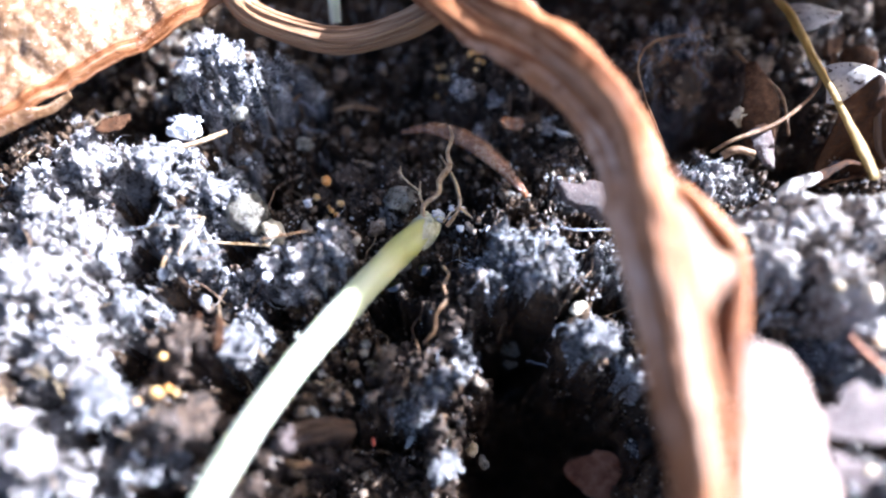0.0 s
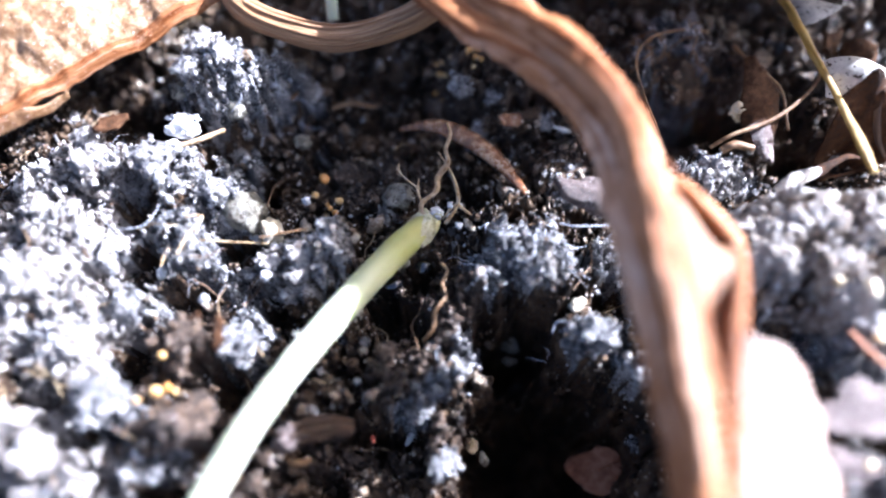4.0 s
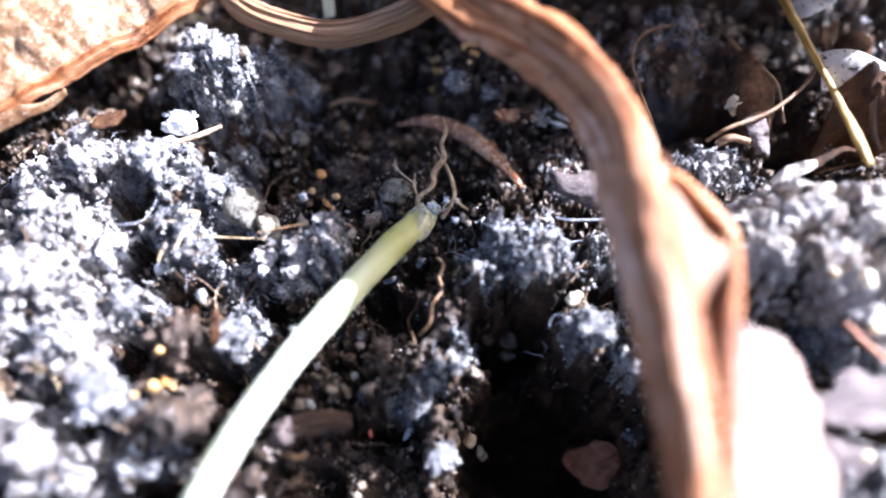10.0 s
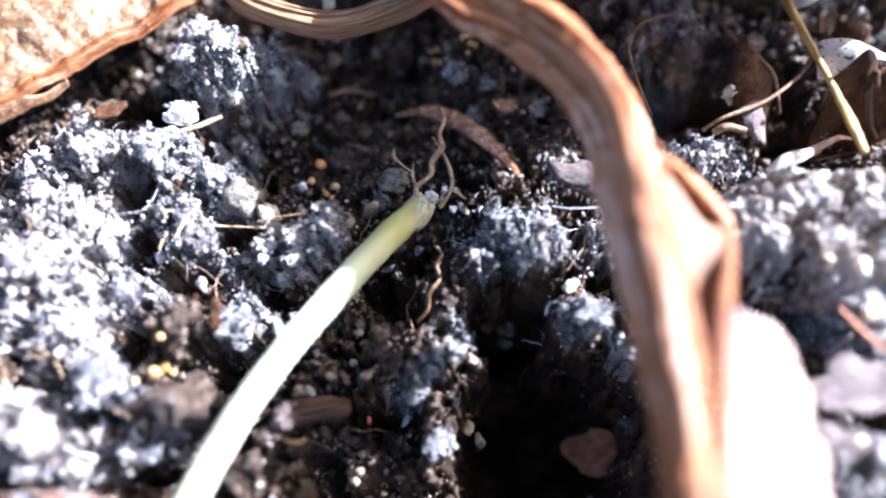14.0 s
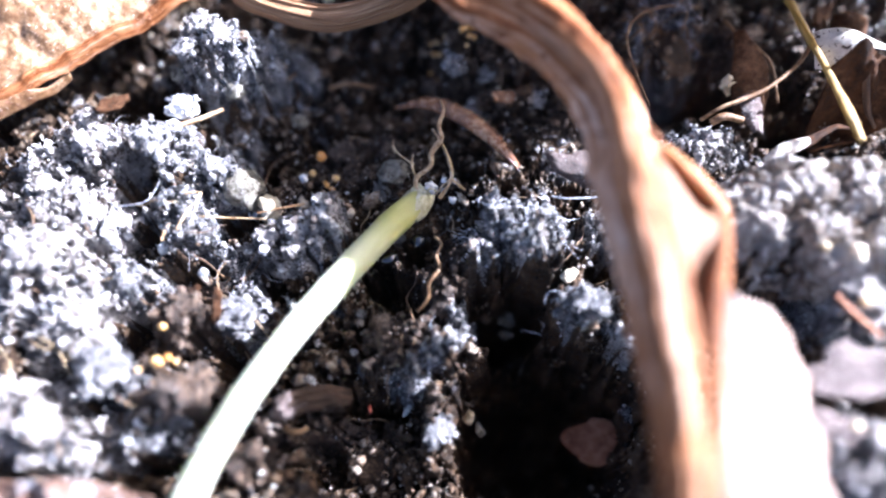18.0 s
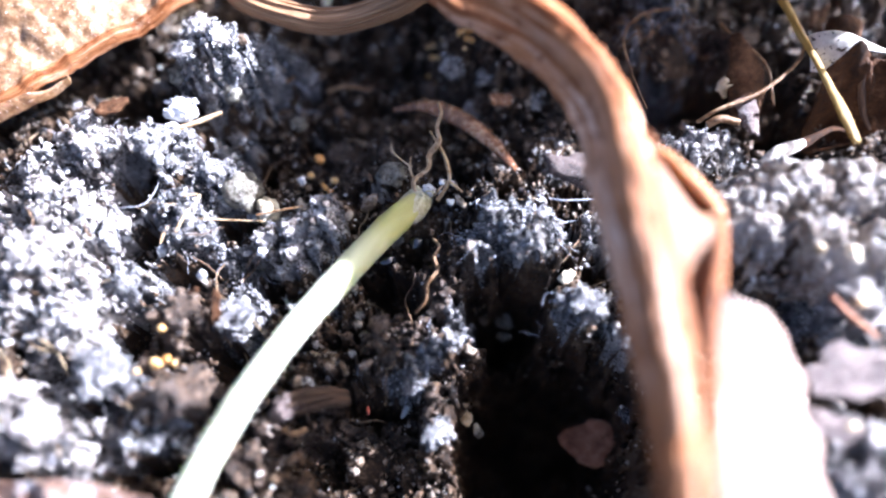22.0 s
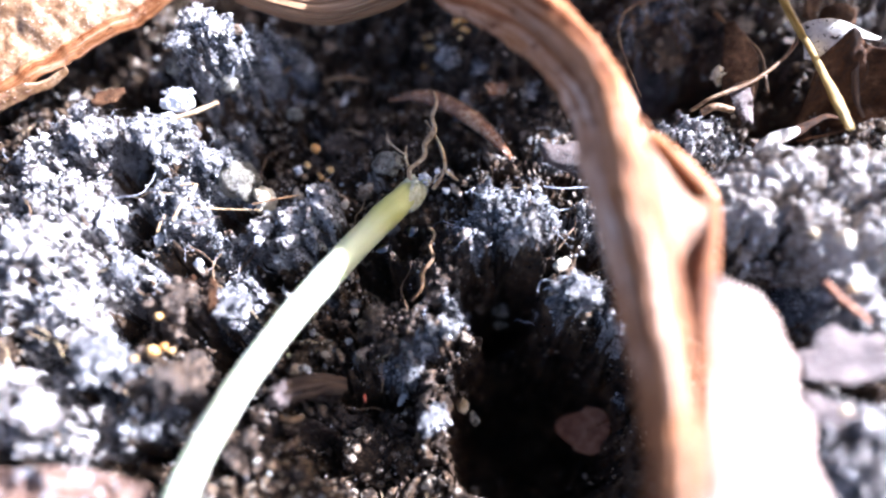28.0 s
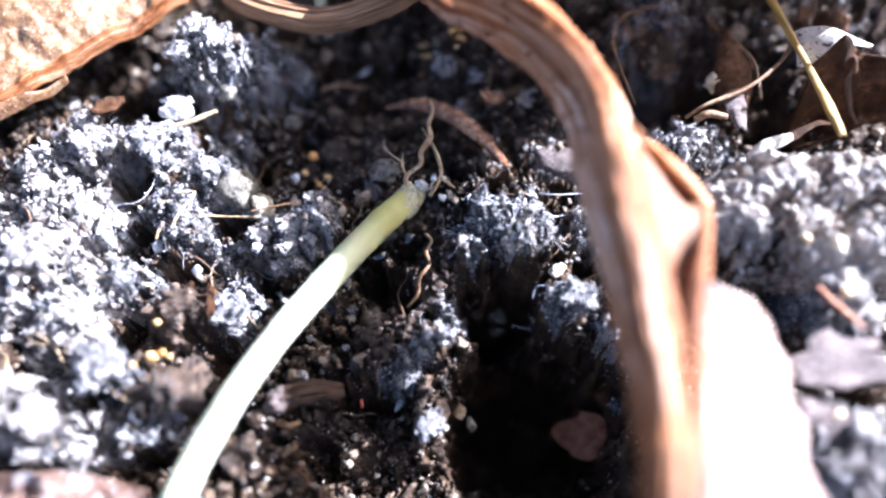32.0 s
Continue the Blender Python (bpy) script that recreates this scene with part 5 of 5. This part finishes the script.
    tagged(part(name, lump((at[0], at[1], z), size, 300 + i, 3, 0.16 if planes == 0 else 0.6 if planes == 2 else 0.32, 2.4 if planes == 2 else 1.9, planes, (10, 20, 37 * i) if planes else (0, 0, 8)), mat), label, category)

for i, (name, label, category, mat, at, l, w, th, rot, bend) in enumerate((
        ("bark_flake", "flat pinkish bark flake on pale soil", "bark", PINK, (18.9, -8.9, 2.9), 4.4, 2.2, 0.4, (6, -4, 8), 0.1),
        ("bark_flake", "grey stone flake below the bark", "bark", PINK, (17.6, -11.3, 2.6), 2.4, 1.6, 0.4, (10, 10, -30), 0.1),
        ("leaf_scrap", "pinkish brown leaf scrap down in the pit", "leaf scrap", BROWN_SCRAP, (9.0, -10.2, -8.6), 2.9, 2.5, 0.15, (10, -15, 20), 0.3),
        ("bark_flake", "brown upright fibrous bark splinter", "bark", BARK, (-12.4, -4.4, 1.2), 1.7, 0.5, 0.3, (30, 10, 62), 0.4),
        ("bark_flake", "reddish upright fibrous bark splinter", "bark", BARK, (-11.0, -4.9, 1.1), 1.5, 0.35, 0.3, (30, 0, 95), 0.4),
        ("bark_flake", "brown splinter at the crust", "bark", BARK, (-17.5, 6.2, 2.6), 1.8, 0.9, 0.25, (10, 20, 40), 0.2),
        ("bark_flake", "reddish splinter in shade behind the straw", "bark", BARK, (22.6, 12.6, 0.6), 3.6, 1.2, 0.3, (20, 10, 70), 0.2),
        ("bark_flake", "brown splinter at the pit rim", "bark", BARK, (8.6, 9.0, 0.2), 2.2, 0.8, 0.2, (15, 10, 30), 0.2),
        ("leaf_scrap", "small orange curled scrap in shade", "leaf scrap", HUSK, (3.8, 8.3, -0.4), 1.4, 0.8, 0.12, (15, 20, 10), 0.8))):
    z = max(at[2], on_soil(at[0], at[1])[2] + 0.2)
    tagged(part(name, flake((at[0], at[1], z), l, w, th, rot, bend, 400 + i, 0.25 if name == "leaf_scrap" else 0.5), mat), label, category)


def pale_leaf():
    ob = part("pale_dry_leaf", ribbon([(20.76, 10.15, 2.4), (21.36, 10.25, 2.8), (22.3, 10.0, 3.2), (23.3, 9.5, 3.3), (24.9, 8.9, 2.6)], [(20.8, 8.1, 2.2), (21.27, 7.8, 2.6), (21.8, 8.1, 3.2), (22.7, 8.4, 3.7), (24.3, 8.4, 3.4)], 0.25, 0.15, 45, 0.1), PALE_SCRAP)
    tagged(ob, "bleached arched dry leaf scrap with dark specks behind the straw", "leaf scrap")
    ob = part("pale_dry_leaf", ribbon([(20.2, 15.6, 1.2), (21.2, 15.2, 1.7), (22.9, 14.4, 2.0)], [(20.45, 13.3, 1.7), (21.0, 13.1, 2.0), (22.7, 14.0, 2.2)], 0.15, 0.15, 46, 0.1), PALE_SCRAP)
    tagged(ob, "small bleached pointed leaf scrap crossed by the straw", "leaf scrap")
    ob = empty("brown_curled_leaf", (24.0, 6.4, 1.0))
    part("vein", tube([(23.3, 8.2, 3.2), (23.5, 7.2, 1.9), (23.8, 6.1, 1.0), (24.1, 5.2, 0.7)], [0.16, 0.2, 0.16, 0.1], 30, 8, rough=0.3, seed=50), STUB, ob, "raised orange vein")
    part("blade", ribbon([(21.3, 7.7, 2.3), (21.9, 8.05, 2.9), (22.8, 8.3, 3.3), (24.4, 8.2, 3.1), (26.5, 7.0, 2.4)], [(20.9, 4.3, -0.6), (22.1, 4.7, 0.1), (23.4, 5.0, 0.4), (25.1, 5.1, 0.4), (27.2, 4.6, 0.0)], -0.9, 1.6, 49, 0.12, 60, 40), BARK, ob)
    tagged(ob, "dark brown curled leaf hanging below a bleached scrap", "leaf scrap")


pale_leaf()


def upright_flake():
    """A lance-shaped flake with a paler foot."""
    def place(u, v):
        c = spline([(17.4, 11.1, 1.5), (17.8, 9.2, 1.2), (17.6, 7.3, 0.8), (17.3, 5.6, 0.7)], u.shape[0])[:, None, :]
        w = 1.05 * np.sin(np.pi * (0.04 + 0.82 * u)) ** 0.8 * (1 + 0.12 * fbm(np.stack([3 * u, 2 * np.sign(v - 0.5), 0 * u], -1), 91, 3))
        return c[..., 0] + (2 * v - 1) * w, c[..., 1] + 0.1 * np.cos(5 * v), c[..., 2] + 0.3 * (1 - (2 * v - 1) ** 2) + 0.12 * fbm(np.stack([4 * u, 3 * v, 0 * u], -1), 92, 3)
    flake_thing = empty("bark_flake", (17.6, 8.3, 0.2))
    part("plate", sheet(place, 40, 18, 0.2), BARK, flake_thing)
    part("foot", ribbon([(16.7, 6.9, 1.2), (16.9, 5.8, 1.2), (17.2, 4.6, 1.2)], [(17.9, 6.9, 1.2), (17.9, 5.8, 1.2), (17.6, 4.5, 1.2)], 0.25, 0.4, 93, 0.15, 24, 14), PINK, flake_thing, "pale pinkish torn foot of the flake")
    tagged(flake_thing, "upright brown lance-shaped bark flake with a root across it", "bark")


upright_flake()


def curled_tip():
    t = empty("leaf_tip", (18.6, 3.3, 1.2))
    def place(u, v):
        c = spline([(17.4, 2.65, 1.5), (18.4, 3.25, 1.8), (19.8, 3.8, 1.7)], u.shape[0])[:, None, :]
        a, w = (v - 0.5) * 3.6, 0.32 * np.sin(np.pi * (0.1 + 0.8 * u)) ** 0.6
        return c[..., 0] - 0.4 * w * np.sin(a), c[..., 1] + w * np.sin(a), c[..., 2] + w * np.cos(a) + 0.08 * fbm(np.stack([5 * u, 4 * v, 0 * u], -1), 95, 3)
    part("roll", sheet(place, 30, 18, 0.08), PALE_SCRAP, t)
    part("tail", tube([(19.6, 3.7, 1.7), (20.6, 4.3, 1.6), (21.6, 4.8, 1.5), (22.4, 4.9, 1.2)], [0.3, 0.22, 0.16, 0.1], 30, 10, 0.6, rough=0.3, seed=96), BARK, t, "thin brown withered tail")
    tagged(t, "pale rolled dry leaf tip with a brown tail", "leaf scrap")


curled_tip()


def bark_stub():
    t = empty("bark_stub", (-6.0, -9.2, -1.6))
    part("wood", tube([(-7.4, -9.55, -0.9), (-6.4, -9.25, -0.95), (-5.4, -9.0, -1.2), (-4.4, -8.9, -1.7)], [0.6, 0.62, 0.55, 0.3], 50, 24, 0.7, ribs=9, rib=0.08, rough=0.4, seed=97), STUB, t, "orange-brown fibrous wood")
    for i, (dy, dz) in enumerate(((0.3, 0.55), (-0.2, 0.6), (-0.5, 0.35))):
        part("fibre", tube([(-7.3, -9.5 + dy, -0.7 + dz), (-6.2, -9.2 + dy, -0.72 + dz), (-4.9, -8.95 + 0.6 * dy, -1.2 + 0.8 * dz)], [0.06, 0.1, 0.04], 30, 8, rough=0.4, seed=98 + i), STUB, t)
    tagged(t, "orange-brown fibrous bark stub lying in shaded soil", "bark")


bark_stub()


def comb():
    t = empty("white_mould_tuft", (-14.3, 7.0, 1.2))
    g = np.random.default_rng(9)
    part("cushion", lump((-14.2, 6.8, 1.2), (0.85, 0.7, 0.6), 499, 3, 0.35, 1.6), WHITE, t)
    for i in range(30):
        u, v = g.uniform(-1, 1, 2)
        part("tuft", lump((-14.2 + 0.85 * u, 6.8 + 0.65 * v, 1.75 - 0.25 * (u * u + v * v) + 0.06 * g.normal()), g.uniform(0.08, 0.2, 3), 500 + i, 2, 0.4, 1.8, 3), WHITE, t)
    part("tuft", lump((-14.5, 5.5, 1.4), (0.6, 0.33, 0.3), 540, 3, 0.35), WHITE, t)
    return tagged(t, "bright white ridged mould tuft on grey clods", "mould")


comb()


def granule_cluster(label, at, n, seed):
    t = empty("granule_cluster", on_soil(*at))
    g = np.random.default_rng(seed)
    for i in range(n):
        x, y = at[0] + g.normal() * 0.4, at[1] + g.normal() * 0.55
        r = g.uniform(0.13, 0.22)
        part("granule", lump(on_soil(x, y, r), (r, r, r), seed + i, 2, 0.08), ORANGE, t)
    return tagged(t, label, "granules")


granule_cluster("cluster of tiny yellow granules in shaded soil", (1.9, 12.8), 12, 601)
granule_cluster("cluster of tiny yellow granules on a dark clod", (-0.1, 11.9), 9, 631)
granule_cluster("cluster of tiny amber granules by the white ridge", (-6.2, 3.2), 8, 661)


# ---- springtails ----
def springtail(label, at, heading, scale=1.0):
    t = empty("springtail", at)
    s = scale

    def local(v):
        return np.asarray(v) * s + np.asarray(at)
    v, f = lump((0, 0, 0), (0.42, 0.14, 0.13), 700, 3, 0.04)
    v[:, 1] *= 1 + 0.06 * np.cos(v[:, 0] * 40)
    part("body", (local(v + (0, 0, 0.16)), f), BUG, t)
    v, f = lump((0.47, 0, 0.16), (0.12, 0.1, 0.09), 701, 2, 0.03)
    head = part("head", (local(v), f), BUG, t)
    for side in (-1, 1):
        v, f, _ = tube([(0.55, 0.04 * side, 0.19), (0.68, 0.1 * side, 0.22), (0.8, 0.2 * side, 0.2)], [0.025, 0.02, 0.012], 8, 6)
        part("antenna", (local(v), f), BUG, head)
        for k in (0.3, 0.12, -0.06):
            v, f, _ = tube([(k, 0.1 * side, 0.12), (k + 0.03, 0.2 * side, 0.1), (k + 0.05, 0.26 * side, 0.0)], [0.025, 0.02, 0.012], 6, 5)
            part("leg", (local(v), f), BUG, t)
    t.rotation_euler = (0, 0, radians(heading))
    return tagged(t, label, "springtail", "springtails")


climber = springtail("slender white springtail climbing a shaded soil wall", (9.2, 12.4, 1.2), 60, 1.15)
resting = springtail("plump white springtail resting on dark soil", (7.0, 7.8, 1.0), 160)
passer = springtail("small white springtail passing another under the stalk", (8.4, 7.4, 1.0), 150, 0.9)
walker = springtail("white springtail crossing over the green stem", (-4.9, -7.0, -0.5), 150, 1.1)
lurker = springtail("white springtail at the gap beside the rootlets", (2.0, 3.4, -0.3), 60, 0.75)
wanderer = springtail("white springtail wandering through the dark hollow", (-2.7, 4.0, -1.6), 150, 0.95)
loiterer = springtail("white springtail lingering at the rim of a gap", (-16.95, -5.16, 0.0), 250)
still = springtail("still white springtail on a dark soil ridge", on_soil(-1.72, -8.95, 0.3), 60, 1.2)


def crawl(bug, rows, on_ground=True):
    """Keys a springtail's way: seconds, x, y, height over the soil (or over the plan), heading."""
    walk(bug, [(t, pose(x * MM, y * MM, ((on_soil(x, y)[2] if on_ground else 0.0) + z) * MM, 0, 0, h)) for t, x, y, z, h in rows])


def motions():
    crawl(climber, [(0, 8.3, 11.6, 0.1, 40), (2.4, 8.6, 12.0, 0.1, 40), (3.0, 9.2, 12.6, 0.1, 35), (3.5, 9.3, 12.8, 0.1, 40), (5.5, 9.5, 13.1, 0.1, 60), (6.0, 9.5, 13.2, 0.1, 72), (9.0, 9.6, 13.2, 0.1, 74),
                    (10.0, 9.6, 13.6, 0.1, 80), (12.0, 9.55, 13.7, 0.1, 78), (12.5, 9.8, 14.1, 0.1, 66), (13.0, 9.9, 14.4, 0.1, 62), (14.0, 10.2, 15.5, 0.1, 66), (16.0, 11.0, 17.5, 0.1, 66), (32.0, 11.0, 17.6, 0.1, 66)])
    crawl(resting, [(0, 7.0, 7.8, 0.05, 160), (9.0, 7.0, 7.8, 0.05, 160), (12.0, 6.95, 7.9, 0.05, 150), (14.0, 6.9, 8.1, 0.05, 110), (17.0, 6.85, 8.1, 0.05, 100), (32.0, 6.85, 8.2, 0.05, 100)])
    crawl(passer, [(0, 8.6, 7.2, 0.05, 150), (9.0, 8.2, 7.5, 0.05, 150), (10.0, 7.3, 8.3, 0.05, 150), (11.0, 7.35, 8.4, 0.05, 130), (12.0, 7.2, 8.4, 0.05, 110), (12.5, 6.9, 8.2, 0.05, 100),
                   (13.0, 6.9, 8.3, 0.05, 80), (14.0, 8.0, 8.6, 0.05, 20), (16.0, 9.0, 8.6, 0.05, 0), (32.0, 9.1, 8.6, 0.05, 0)])
    crawl(walker, [(0, -5.2, -7.2, -3.4, 100), (10.8, -5.2, -7.2, -3.2, 110), (11.6, -5.1, -7.2, -0.6, 115), (12.0, -5.6, -7.0, 1.3, 120), (12.5, -5.6, -6.5, 1.9, 130), (13.0, -6.0, -7.0, 2.3, 150), (13.5, -6.6, -6.6, 2.5, 140),
                   (14.0, -7.4, -6.1, 2.1, 110), (14.5, -7.2, -5.4, 1.7, 70), (15.5, -7.9, -4.4, 0.2, 100), (16.3, -8.2, -3.6, -3.2, 120), (32.0, -8.2, -3.5, -3.4, 120)], False)
    crawl(lurker, [(0, 1.6, 2.3, -0.9, 60), (14.5, 1.7, 2.5, -0.8, 60), (16.5, 2.0, 3.4, 0.05, 60), (19.0, 2.0, 3.4, 0.05, 62), (20.0, 1.65, 3.5, 0.05, 12), (21.0, 1.65, 3.5, 0.05, 10), (22.0, 2.2, 3.5, 0.0, 20),
                   (23.0, 2.4, 3.6, 0.1, 40), (25.0, 2.7, 3.5, 0.1, 60), (28.0, 2.8, 3.7, 0.1, 60), (32.0, 2.9, 3.7, 0.1, 62)])
    crawl(wanderer, [(0, -2.6, 4.2, -0.5, 200), (23.5, -2.6, 4.0, -0.5, 200), (24.0, -2.9, 3.0, 0.0, 190), (24.5, -3.2, 2.6, 0.1, 175), (25.0, -3.4, 2.6, 0.1, 155), (25.5, -4.5, 3.6, 0.1, 125), (26.5, -5.5, 6.3, 0.05, 105), (27.5, -5.7, 8.3, 0.05, 80), (28.5, -5.1, 9.9, 0.05, 70), (29.0, -4.95, 10.4, 0.05, 70), (30.0, -4.35, 11.7, 0.05, 62), (31.0, -4.15, 11.95, 0.05, 50), (32.0, -4.15, 11.9, 0.05, 45)])
    crawl(loiterer, [(0, -15.4, -3.6, -0.6, 200), (15.5, -15.6, -3.8, -0.5, 205), (17, -16.44, -4.30, 0.02, 215), (20, -16.82, -4.70, 0.02, 235), (22, -16.99, -4.76, 0.02, 238), (24, -16.98, -4.70, 0.02, 245), (25.5, -16.99, -4.89, 0.02, 250), (27.5, -16.99, -5.16, 0.02, 262), (29, -16.95, -5.16, 0.02, 265), (32, -16.96, -5.30, 0.02, 265)])


motions()
